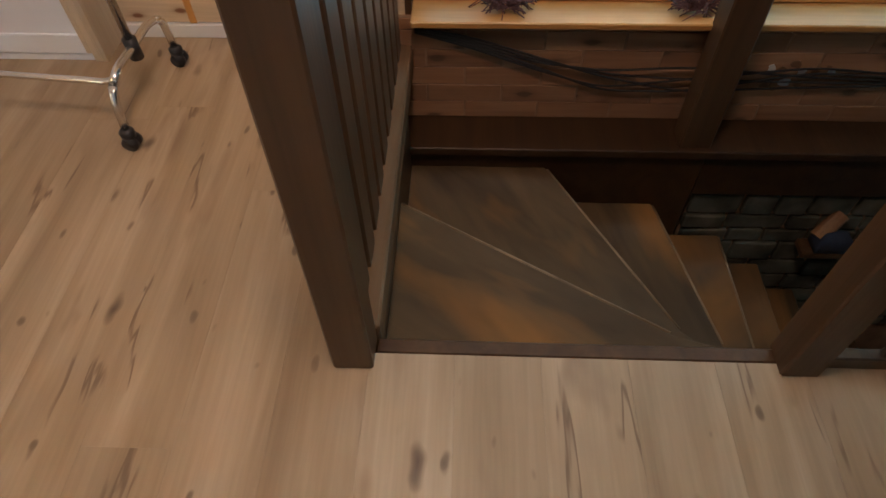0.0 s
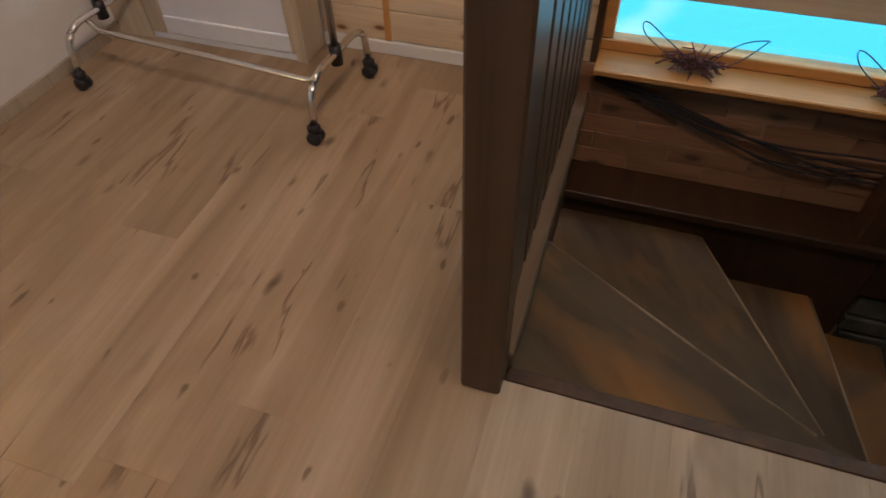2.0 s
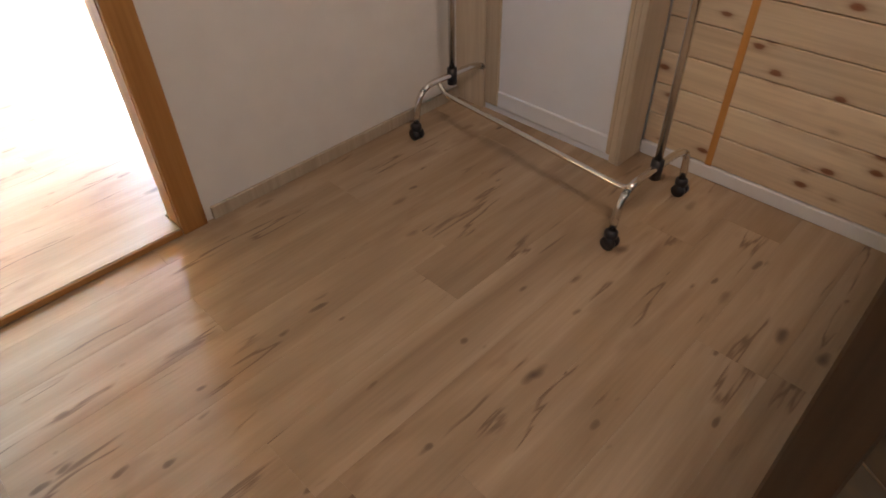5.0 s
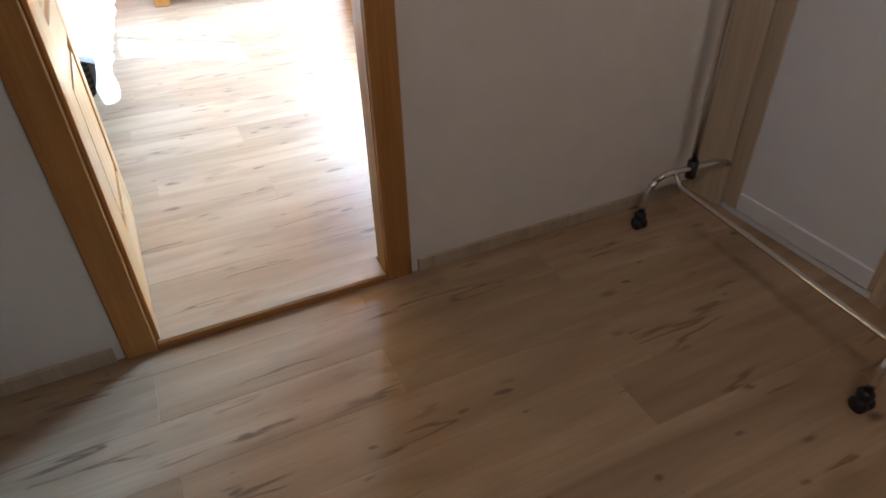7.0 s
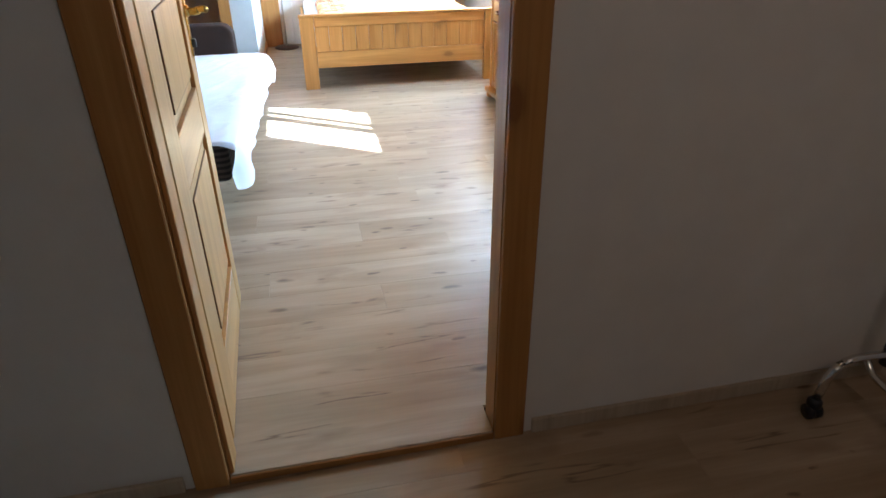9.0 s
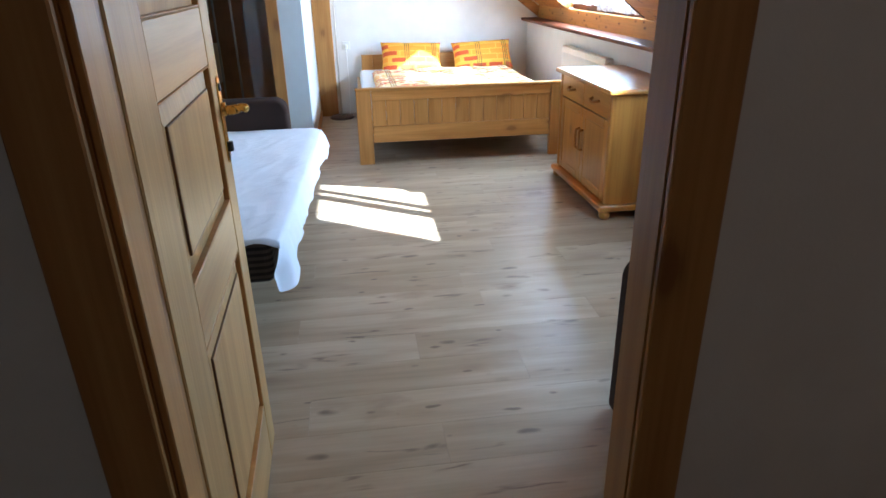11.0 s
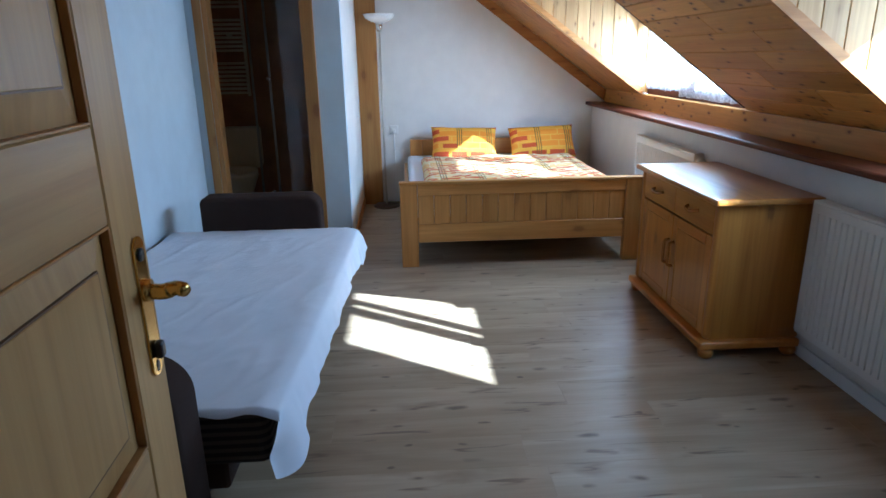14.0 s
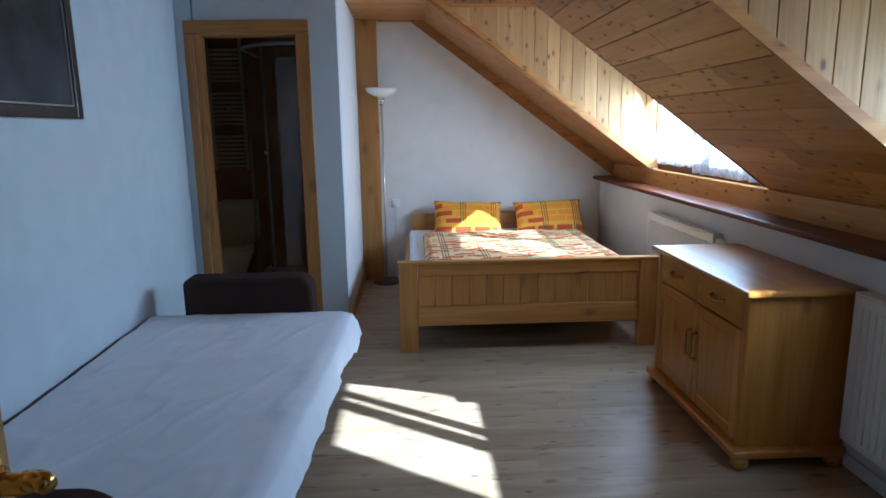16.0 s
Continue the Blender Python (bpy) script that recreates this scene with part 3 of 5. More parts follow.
    for z in (0.22, 1.78):
        part("hinge", tube([(0.012, 0.118, z), (0.012, 0.118, z + 0.09)], 0.006, 10), M_BRASS, d, "brass hinge", True)
    d.location.x -= 0.016
    d.rotation_euler.z = radians(2.0)
    return d


M_BEAD = plain("dark_brown_groove", (0.16, 0.075, 0.03), 0.5, vary=0.1, bump=0.0)
M_DOORY = wood("pale_spruce_rail", (0.42, 0.225, 0.072), (0.56, 0.325, 0.122), "Y", (0.3, 0.15, 0.06), 0.4, 0.2, 1.0, 0.05)
bedroom_door()

# ---- bathroom door frame and what shows in it ----
fb = thing("door_frame_bathroom", (-0.62, BY, FZ), "pale pine frame of the dark bathroom doorway", "", "", "structure")
for a, b in ((-1.037, -0.981), (-0.325, -0.235)):
    part("casing_board", box(a, b, BY - 0.016, BY - 0.001, FZ, 2.041, 0.003), M_FRAME, fb)
part("casing_board", box(-1.037, -0.235, BY - 0.016, BY - 0.001, 2.043, 2.122, 0.003), M_FRAMEX, fb)
part("jamb", box(BX0 - 0.030, BX0 + 0.004, BY - 0.0005, BY + 0.12, FZ, 2.04), M_FRAME, fb)
part("jamb", box(BX1 - 0.012, BX1 + 0.019, BY - 0.0005, BY + 0.12, FZ, 2.04), M_FRAME, fb)
part("head", box(BX0 + 0.0045, BX1 - 0.0125, BY, BY + 0.12, 2.03, 2.049), M_FRAMEX, fb)


M_CREAMC = plain("cream_ceramic", (0.80, 0.70, 0.52), 0.3, vary=0.03, bump=0.0)


def towel_radiator():
    t = thing("towel_radiator", (-1.10, 6.02, 1.06), "cream white ladder towel radiator on the dark bathroom wall", "radiator")
    x0, x1, z0, z1, y = -1.33, -1.05, 1.08, 2.22, 6.00
    for x in (x0, x1):
        part("upright", tube([(x, y, z0), (x, y, z1)], 0.014, 8), M_CREAMC, t, "", True)
    z = z0 + 0.03
    k = 0
    while z < z1 - 0.02:
        part("rung", tube([(x0, y - 0.012, z), (x1, y - 0.012, z)], 0.011, 8), M_CREAMC, t, "", True)
        k += 1
        z += 0.037 if k % 8 else 0.11
    part("bracket", box(-1.20, -1.18, y, EY - 0.002, 1.6, 1.62), M_CREAMC, t)


def shower():
    s = thing("shower_cabin", (-0.6, 5.7, FZ), "glass shower cabin with curved chrome rail in the dark bathroom", "shower")
    pts = [(-0.93 + 0.0, 6.1), (-0.93, 5.65)] + [(-0.93 + 0.45 * (1 - math.cos(a)), 5.65 - 0.45 * math.sin(a)) for a in [radians(15 * k) for k in range(1, 7)]] + [(-0.14, 5.2)]
    for z, nm in ((2.06, "top_rail"), (0.16, "bottom_rail")):
        part(nm, tube([(x, y, z) for x, y in pts], 0.014, 8), M_WHITE, s, "", True)
    bm = bmesh.new()
    for (xa, ya), (xb, yb) in zip(pts, pts[1:]):
        q = [bm.verts.new(v) for v in ((xa, ya, 0.17), (xb, yb, 0.17), (xb, yb, 2.05), (xa, ya, 2.05))]
        bm.faces.new(q)
    bmesh.ops.solidify(bm, geom=bm.faces[:], thickness=0.004)
    part("pane", bm, M_GLASS, s, "clear curved glass")
    for i in (1, 5):
        part("post", tube([(pts[i][0], pts[i][1], 0.16), (pts[i][0], pts[i][1], 2.06)], 0.010, 8), M_STEEL, s, "", True)
    part("door_knob", tube([(pts[5][0], pts[5][1] - 0.004, 1.25), (pts[5][0] - 0.01, pts[5][1] - 0.04, 1.25)], 0.016, 10), M_CHROME, s, "chrome knob", True)
    part("tray", prism(pts + [(-0.14, 6.1)], "z", FZ, 0.155, 0.01), M_WHITE, s, "white shower tray")


def toilet():
    t = thing("toilet", (-1.2, 5.85, FZ), "cream toilet with cistern against the bathroom wall", "toilet")
    part("cistern", box(-1.33, -1.00, 5.92, 6.11, 0.42, 0.80, 0.03, 3), M_CREAMC, t)
    part("bowl", lathe([(0.11, 0.0), (0.10, 0.15), (0.17, 0.33), (0.19, 0.38), (0.18, 0.40)], (-1.165, 5.70, FZ)), M_CREAMC, t, "", True)
    part("lid", lathe([(0.185, 0.0), (0.19, 0.012), (0.17, 0.03)], (-1.165, 5.70, 0.425)), M_CREAMC, t, "closed lid", True)


towel_radiator()
shower()
toilet()


# ---- double bed ----
def bed():
    b = thing("double_bed", (1.15, 5.1, FZ), "pine double bed with plank footboard and patterned bedding", "bed")
    x0, x1, y0, y1 = 0.318, 1.960, 4.050, 6.085
    for i, (x, y, h) in enumerate(((x0, y0, 0.590), (x1 - 0.115, y0, 0.590), (x0 + 0.09, y1 - 0.05, 0.635), (x1 - 0.115, y1 - 0.05, 0.635))):
        part("leg", box(x, x + 0.115, y, y + 0.045, FZ, h, 0.004), M_BEDZ, b)
    ys = y0 + 0.008
    part("footboard_top_rail", box(x0 + 0.117, x1 - 0.117, ys, ys + 0.03, 0.515, 0.588, 0.004), M_BED, b)
    part("footboard_cap", box(x0 - 0.004, x1 + 0.004, y0 - 0.006, y0 + 0.05, 0.591, 0.610, 0.004), M_BED, b)
    part("footboard_bottom_rail", box(x0 + 0.117, x1 - 0.117, ys, ys + 0.03, 0.190, 0.318, 0.004), M_BED, b)
    n = 13
    w = (x1 - x0 - 0.234) / n
    for k in range(n):
        xa = x0 + 0.117 + k * w
        part("footboard_slat", box(xa + 0.001, xa + w - 0.001, ys + 0.008, ys + 0.024, 0.319, 0.514, 0.003), M_BEDZ, b)
    for x in (x0 + 0.03, x1 - 0.06):
        part("side_rail", box(x, x + 0.03, y0 + 0.046, y1 - 0.052, 0.25, 0.42, 0.004), M_BEDL, b)
    part("headboard", box(x0 + 0.206, x1 - 0.117, y1 - 0.045, y1 - 0.015, 0.30, 0.635, 0.006), M_BED, b)
    part("slat_base", box(x0 + 0.062, x1 - 0.062, y0 + 0.06, y1 - 0.06, 0.33, 0.35), M_BED, b)
    part("mattress", box(x0 + 0.065, x1 - 0.065, y0 + 0.05, y1 - 0.055, 0.352, 0.49, 0.03, 3), M_SHEET, b, "white mattress")


M_BEDL = wood("bed_pine_long", (0.53, 0.238, 0.060), (0.69, 0.350, 0.105), "Y", (0.25, 0.11, 0.04), 0.42, 0.6)
bed()


def bedding_material(name, off, c1=(0.80, 0.40, 0.06), c2=(0.78, 0.62, 0.22), c3=(0.80, 0.70, 0.44)):
    """Orange and yellow cotton with rows of blocks and dark lines."""
    m, n, l, b = mat(name, 0.85)
    tc = n.new("ShaderNodeTexCoord")
    mp = n.new("ShaderNodeMapping")
    mp.inputs["Location"].default_value = off
    l.new(tc.outputs["Object"], mp.inputs["Vector"])
    br = n.new("ShaderNodeTexBrick")
    br.offset = 0.37
    br.inputs["Scale"].default_value = 1.0
    br.inputs["Color1"].default_value = (*c1, 1)
    br.inputs["Color2"].default_value = (*c2, 1)
    br.inputs["Mortar"].default_value = (*c3, 1)
    br.inputs["Brick Width"].default_value = 0.19
    br.inputs["Row Height"].default_value = 0.06
    br.inputs["Mortar Size"].default_value = 0.006
    br.inputs["Bias"].default_value = 0.1
    l.new(mp.outputs[0], br.inputs["Vector"])
    b2 = n.new("ShaderNodeTexBrick")
    b2.offset = 0.5
    b2.inputs["Scale"].default_value = 1.0
    b2.inputs["Brick Width"].default_value = 0.17
    b2.inputs["Row Height"].default_value = 0.075
    b2.inputs["Mortar Size"].default_value = 0.016
    b2.inputs["Color1"].default_value = (0, 0, 0, 1)
    b2.inputs["Color2"].default_value = (1, 1, 1, 1)
    b2.inputs["Mortar"].default_value = (0, 0, 0, 1)
    b2.inputs["Bias"].default_value = 0.15
    l.new(mp.outputs[0], b2.inputs["Vector"])
    r = ramp(n, [(0.55, (0, 0, 0)), (0.6, (1, 1, 1))])
    l.new(b2.outputs["Color"], r.inputs[0])
    col = mix(n, l, br.outputs["Color"], (0.62, 0.09, 0.02), r.outputs[0])
    # thin dark and green lines
    sp = n.new("ShaderNodeSeparateXYZ")
    l.new(mp.outputs[0], sp.inputs[0])
    w = n.new("ShaderNodeMath")
    w.operation = "PINGPONG"
    w.inputs[1].default_value = 0.14
    l.new(sp.outputs[0], w.inputs[0])
    w2 = n.new("ShaderNodeMath")
    w2.operation = "PINGPONG"
    w2.inputs[1].default_value = 0.010
    l.new(w.outputs[0], w2.inputs[0])
    lt = n.new("ShaderNodeMath")
    lt.operation = "LESS_THAN"
    lt.inputs[1].default_value = 0.0036
    l.new(w2.outputs[0], lt.inputs[0])
    lt2 = n.new("ShaderNodeMath")
    lt2.operation = "LESS_THAN"
    lt2.inputs[1].default_value = 0.034
    l.new(w.outputs[0], lt2.inputs[0])
    an = n.new("ShaderNodeMath")
    an.operation = "MULTIPLY"
    l.new(lt.outputs[0], an.inputs[0])
    l.new(lt2.outputs[0], an.inputs[1])
    col = mix(n, l, col, (0.16, 0.11, 0.03), an.outputs[0])
    l.new(col, b.inputs["Base Color"])
    return m


def soft_slab(x0, x1, y0, y1, z0, z1, nx, ny, seed, rough=0.01, edge=0.05):
    """A cloth slab with rounded rim and gentle folds."""
    bm = bmesh.new()
    top, bot = [], []
    for j in range(ny + 1):
        for i in range(nx + 1):
            u, v = i / nx, j / ny
            x, y = x0 + u * (x1 - x0), y0 + v * (y1 - y0)
            d = min(x - x0, x1 - x, y - y0, y1 - y)
            f = min(1.0, d / edge)
            z = z0 + (z1 - z0) * (0.35 + 0.65 * math.sqrt(max(0, 1 - (1 - f) ** 2)))
            z += rough * f * (noise.noise(Vector((x * 5, y * 3, seed))) + 0.6 * noise.noise(Vector((x * 14, y * 6 + x * 8, seed + 4))))
            top.append(bm.verts.new((x, y, z)))
            bot.append(bm.verts.new((x, y, z0)))
    w = nx + 1
    for j in range(ny):
        for i in range(nx):
            a = j * w + i
            bm.faces.new((top[a], top[a + 1], top[a + w + 1], top[a + w]))
            bm.faces.new((bot[a], bot[a + w], bot[a + w + 1], bot[a + 1]))
    for i in range(nx):
        bm.faces.new((top[i], bot[i], bot[i + 1], top[i + 1]))
        a = ny * w + i
        bm.faces.new((top[a], top[a + 1], bot[a + 1], bot[a]))
    for j in range(ny):
        a = j * w
        bm.faces.new((top[a], top[a + w], bot[a + w], bot[a]))
        a = j * w + nx
        bm.faces.new((top[a], bot[a], bot[a + w], top[a + w]))
    bmesh.ops.recalc_face_normals(bm, faces=bm.faces[:])
    return bm


M_QUILT = bedding_material("patterned_quilt", (0.0, 0.0, 0.0), (0.80, 0.42, 0.10), (0.80, 0.64, 0.34), (0.82, 0.74, 0.56))
M_PILL = bedding_material("patterned_pillowcase", (0.05, 0.02, 0.0), (0.85, 0.26, 0.015), (0.85, 0.46, 0.05), (0.85, 0.44, 0.06))
q = thing("quilt", (1.2, 4.9, 0.5), "orange and yellow patterned quilt on the white mattress", "bedding")
part("quilt_cover", soft_slab(0.50, 1.86, 4.16, 5.60, 0.492, 0.545, 60, 60, 3.0, 0.016, 0.06), M_QUILT, q, "", True)


def pillow(at, tilt, turn, seed):
    p = thing("pillow", at, "orange and yellow patterned pillow leaning on the headboard", "pillow", "pillows on the double bed")
    bm = bmesh.new()
    n = 22
    W, H, T = 0.62, 0.34, 0.16
    rows = {}
    for s in (1, -1):
        for j in range(n + 1):
            for i in range(n + 1):
                u, v = 2 * i / n - 1, 2 * j / n - 1
                rim = abs(u) > 0.999 or abs(v) > 0.999
                pinch = 1 - 0.05 * (u * u) * (1 if abs(v) < 1 else 1)
                x = u * W / 2 * (1 - 0.06 * (1 - abs(v) ** 1.5) * 0 - 0.05 * (1 - v * v))
                y = v * H / 2 * (1 - 0.07 * (1 - u * u))
                th = (max(0, (1 - u ** 4) * (1 - v ** 4))) ** 0.55
                z = s * T / 2 * th + (0.010 * noise.noise(Vector((u * 3, v * 3, seed + s)))) * (0 if rim else 1)
                if rim and s < 0:
                    rows[(s, i, j)] = rows[(1, i, j)]
                else:
                    rows[(s, i, j)] = bm.verts.new((x, y, z))
    for s in (1, -1):
        for j in range(n):
            for i in range(n):
                f = [rows[(s, i, j)], rows[(s, i + 1, j)], rows[(s, i + 1, j + 1)], rows[(s, i, j + 1)]]
                bm.faces.new(f if s > 0 else f[::-1])
    me = bpy.data.meshes.new("pillowcase")
    bm.to_mesh(me)
    bm.free()
    me.materials.append(M_PILL)
    for f in me.polygons:
        f.use_smooth = True
    ob = new("pillowcase", me)
    ob.parent = p
    ob.matrix_local = pose(0, 0, 0, tilt, turn, 0)
    return p


pillow((0.915, 5.87, 0.610), 58, 2, 1.0)
pillow((1.655, 5.87, 0.605), 56, -2, 5.0)


# ---- sideboard ----
def sideboard():
    s = thing("sideboard", (1.94, 3.05, FZ), "honey pine sideboard, two drawers over two closed doors", "cabinet")
    x0, x1, y0, y1, zt = 1.735, 2.185, 2.585, 3.50, 0.757
    zb = FZ + 0.085
    part("top", box(x0 - 0.033, x1 + 0.008, y0 - 0.045, y1 + 0.03, zt, zt + 0.028, 0.010, 3), M_DRESSY, s)
    part("side", box(x0 + 0.02, x1, y0, y0 + 0.02, zb, zt), M_DRESS, s)
    part("side", box(x0 + 0.02, x1, y1 - 0.02, y1, zb, zt), M_DRESS, s)
    part("back_panel", box(x1 - 0.012, x1, y0 + 0.021, y1 - 0.021, zb, zt), M_DRESS, s)
    for y in (y0 - 0.002, y1 - 0.038):
        part("corner_post", box(x0 - 0.002, x0 + 0.038, y, y + 0.04, zb, zt, 0.016, 4), M_DRESS, s)
    part("plinth", prism([(x0 - 0.035, y0 - 0.035), (x1, y0 - 0.035), (x1, y1 + 0.02), (x0 - 0.035, y1 + 0.02)], "z", FZ + 0.045, zb, 0.012, seg=3), M_DRESSY, s)
    for x, y in ((x0 + 0.0, y0 - 0.005), (x0 + 0.0, y1 - 0.02), (x1 - 0.05, y0 - 0.005), (x1 - 0.05, y1 - 0.02)):
        part("foot", lathe([(0.022, 0.0), (0.034, 0.012), (0.036, 0.03), (0.03, 0.045)], (x + 0.01, y, FZ), 16), M_DRESS, s, "turned bun foot", True)
    ym = (y0 + y1) / 2
    for a, b in ((y0 + 0.04, ym - 0.002), (ym + 0.002, y1 - 0.04)):
        dr = part("drawer", box(x0 + 0.004, x0 + 0.024, a, b, 0.605, 0.745, 0.004), M_DRESSY, s)
        c = (a + b) / 2
        part("drawer_pull", tube(bend([(x0 + 0.004, c - 0.055, 0.685), (x0 - 0.02, c - 0.045, 0.680), (x0 - 0.024, c, 0.672), (x0 - 0.02, c + 0.045, 0.680), (x0 + 0.004, c + 0.055, 0.685)], 0.015, 3), 0.008, 10), M_DRESSK, dr, "turned wooden pull", True)
    for k, (a, b) in enumerate(((y0 + 0.04, ym - 0.002), (ym + 0.002, y1 - 0.04))):
        d = part("door", box(x0 + 0.008, x0 + 0.018, a + 0.05, b - 0.05, 0.16, 0.54), M_DRESS, s)
        for p, r in (((a, a + 0.055), (0.112, 0.597)), ((b - 0.055, b), (0.112, 0.597))):
            part("door_stile", box(x0 + 0.004, x0 + 0.024, p[0], p[1], r[0], r[1], 0.004), M_DRESS, d)
        for r in ((0.112, 0.167), (0.542, 0.597)):
            part("door_rail", box(x0 + 0.004, x0 + 0.024, a + 0.0555, b - 0.0555, r[0], r[1], 0.004), M_DRESSY, d)
        c = b - 0.028 if k == 0 else a + 0.028
        part("door_pull", tube(bend([(x0 + 0.004, c, 0.33), (x0 - 0.024, c, 0.335), (x0 - 0.024, c, 0.455), (x0 + 0.004, c, 0.46)], 0.012, 3), 0.007, 10), M_DRESSK, d, "upright wooden pull with brass ends", True)
    return s


M_DRESSK = plain("dark_honey_turned_wood", (0.40, 0.17, 0.05), 0.25, vary=0.1, bump=0.0)
sideboard()


# ---- radiators ----
def radiator(y0, y1, z0, z1, label, valve):
    x0, x1 = 2.125, 2.185
    r = thing("panel_radiator", (x1, (y0 + y1) / 2, z0), label, "radiator", "panel radiators on the knee wall")
    part("front_panel", box(x0, x0 + 0.008, y0 + 0.004, y1 - 0.004, z0, z1 - 0.012, 0.003, 2), M_WHITE, r)
    n = int((y1 - y0 - 0.08) / 0.034)
    for k in range(n):
        y = y0 + 0.045 + k * (y1 - y0 - 0.09) / max(1, n - 1)
        part("rib", box(x0 - 0.006, x0 + 0.002, y - 0.010, y + 0.010, z0 + 0.035, z1 - 0.05, 0.0035, 2), M_WHITE, r)
    part("side_cover", box(x0 + 0.001, x1, y0, y0 + 0.003, z0 + 0.01, z1), M_WHITE, r)
    part("side_cover", box(x0 + 0.001, x1, y1 - 0.003, y1, z0 + 0.01, z1), M_WHITE, r)
    part("top_grille", box(x0, x1, y0, y1, z1 - 0.011, z1, 0.003), M_WHITE, r)
    part("back_panel", box(x1 - 0.02, x1 - 0.012, y0 + 0.01, y1 - 0.01, z0, z1 - 0.012), M_WHITE, r)
    for s in (0.2, 0.8):
        y = y0 + s * (y1 - y0)
        part("wall_bracket", box(x1 - 0.012, KX - 0.0005, y - 0.02, y + 0.02, z0 + 0.05, z1 - 0.05), M_WHITE, r)
    for k in range(2):
        y = valve + 0.05 * k
        part("pipe", tube(bend([(x0 + 0.03, y, z0 + 0.01), (x0 + 0.03, y, z0 - 0.05), (x0 + 0.02, y, FZ - 0.02)], 0.01), 0.009, 8), M_BLACK, r, "dark steel pipe", True)
        part("valve", tube([(x0 + 0.03, y, z0 - 0.03), (x0 + 0.03, y, z0 - 0.003)], 0.015, 10), M_BLACK, r, "dark valve body", True)
    return r


radiator(1.74, 2.53, 0.165, 0.780, "white ribbed panel radiator beside the pine sideboard", 1.77)
r2 = radiator(3.70, 4.70, 0.17, 0.805, "white ribbed panel radiator behind the sideboard and the bed", 3.74)
part("thermostat_knob", tube([(2.155, 3.69, 0.76), (2.155, 3.64, 0.76)], 0.021, 12), M_WHITE, r2, "white thermostat knob", True)

# ---- sill, trims ----
sl = thing("window_sill_board", (2.2, 3.1, 0.93), "long red-brown varnished sill board over the radiators", "", "", "structure")
part("board", box(2.122, CX - 0.022, WT + 0.003, EY - 0.003, 0.925, 0.955, 0.010, 3), M_SILL, sl)
structure("trim_slope_end", prism([(HX - 0.03, HZ + 0.0), (CX - 0.03, CZ + 0.0), (CX - 0.015, CZ - 0.02), (CX - 0.03, CZ - 0.11), (HX - 0.16, HZ - 0.001)], "y", EY - 0.025, EY - 0.002), M_PINEX, "pine trim board along the slope on the end wall")
structure("trim_slope_far", prism([(HX, HZ - 0.008), (CX - 0.004, CZ - 0.005), (CX - 0.02, CZ + 0.0), (HX - 0.03, HZ - 0.01)], "y", D1[1] - 0.02, EY - 0.03), M_PINEX, "pine facing of the slope beside the end wall")
structure("trim_post_north", box(PX + 0.002, 0.130, EY - 0.09, EY - 0.001, FZ, HZ - 0.001, 0.004), M_FRAME, "orange pine post in the corner")
structure("trim_ceiling_north", box(0.14, HX - 0.10, EY - 0.02, EY - 0.001, HZ - 0.012, HZ - 0.001), M_PINEX, "pine strip along ceiling")
structure("baseboard_bath", box(PX + 0.001, PX + 0.014, BY, EY - 0.092, FZ, FZ + 0.07, 0.002), M_PINEY, "brown wooden baseboard along the white wall")
structure("baseboard_east", box(KX - 0.014, KX - 0.001, WT + 0.001, EY - 0.02, FZ, FZ + 0.06, 0.002), M_WHITEP, "white baseboard under the radiators")
structure("baseboard_west", box(WX + 0.001, WX + 0.014, WT + 0.02, BY - 0.02, FZ, FZ + 0.06, 0.002), M_PINEY, "wooden baseboard beside the sofa bed")
structure("baseboard_door_wall", box(DW + 0.115, KX - 0.02, WT + 0.001, WT + 0.013, FZ, FZ + 0.06, 0.002), M_PINEX, "wooden baseboard on the door wall")


# ---- dormer windows with curtains ----
def dormer_window(k, y0, y1):
    w = thing(f"window_{k}", (CX + 0.06, (y0 + y1) / 2, CZ), "wide low dormer window in a brown wooden frame", "", "", "structure")
    a, b = CX + 0.04, CX + 0.085
    z0, z1 = CZ + 0.001, 1.71
    part("window_frame", box(a, b, y0, y1, z0, z0 + 0.100, 0.004), M_SILL, w)
    part("window_frame", box(a, b, y0, y1, z1 - 0.028, z1, 0.004), M_SILL, w)
    ym = (y0 + y1) / 2 + (0.025 if k == 2 else 0.0)
    bars = [(y0, y0 + 0.018), (ym - 0.085, ym + 0.005), (ym + 0.065, ym + 0.125), (y1 - 0.03, y1)]
    for p, q in bars:
        part("window_frame", box(a, b, p, q, z0 + 0.101, z1 - 0.029, 0.004), M_SILL, w)
    for (_, p), (q, _) in zip(bars[::2], bars[1::2]):
        g = part("pane", box(CX + 0.06, CX + 0.064, p + 0.001, q - 0.001, z0 + 0.101, z1 - 0.029), M_GLASS, w)
        g.visible_shadow = False
    return w


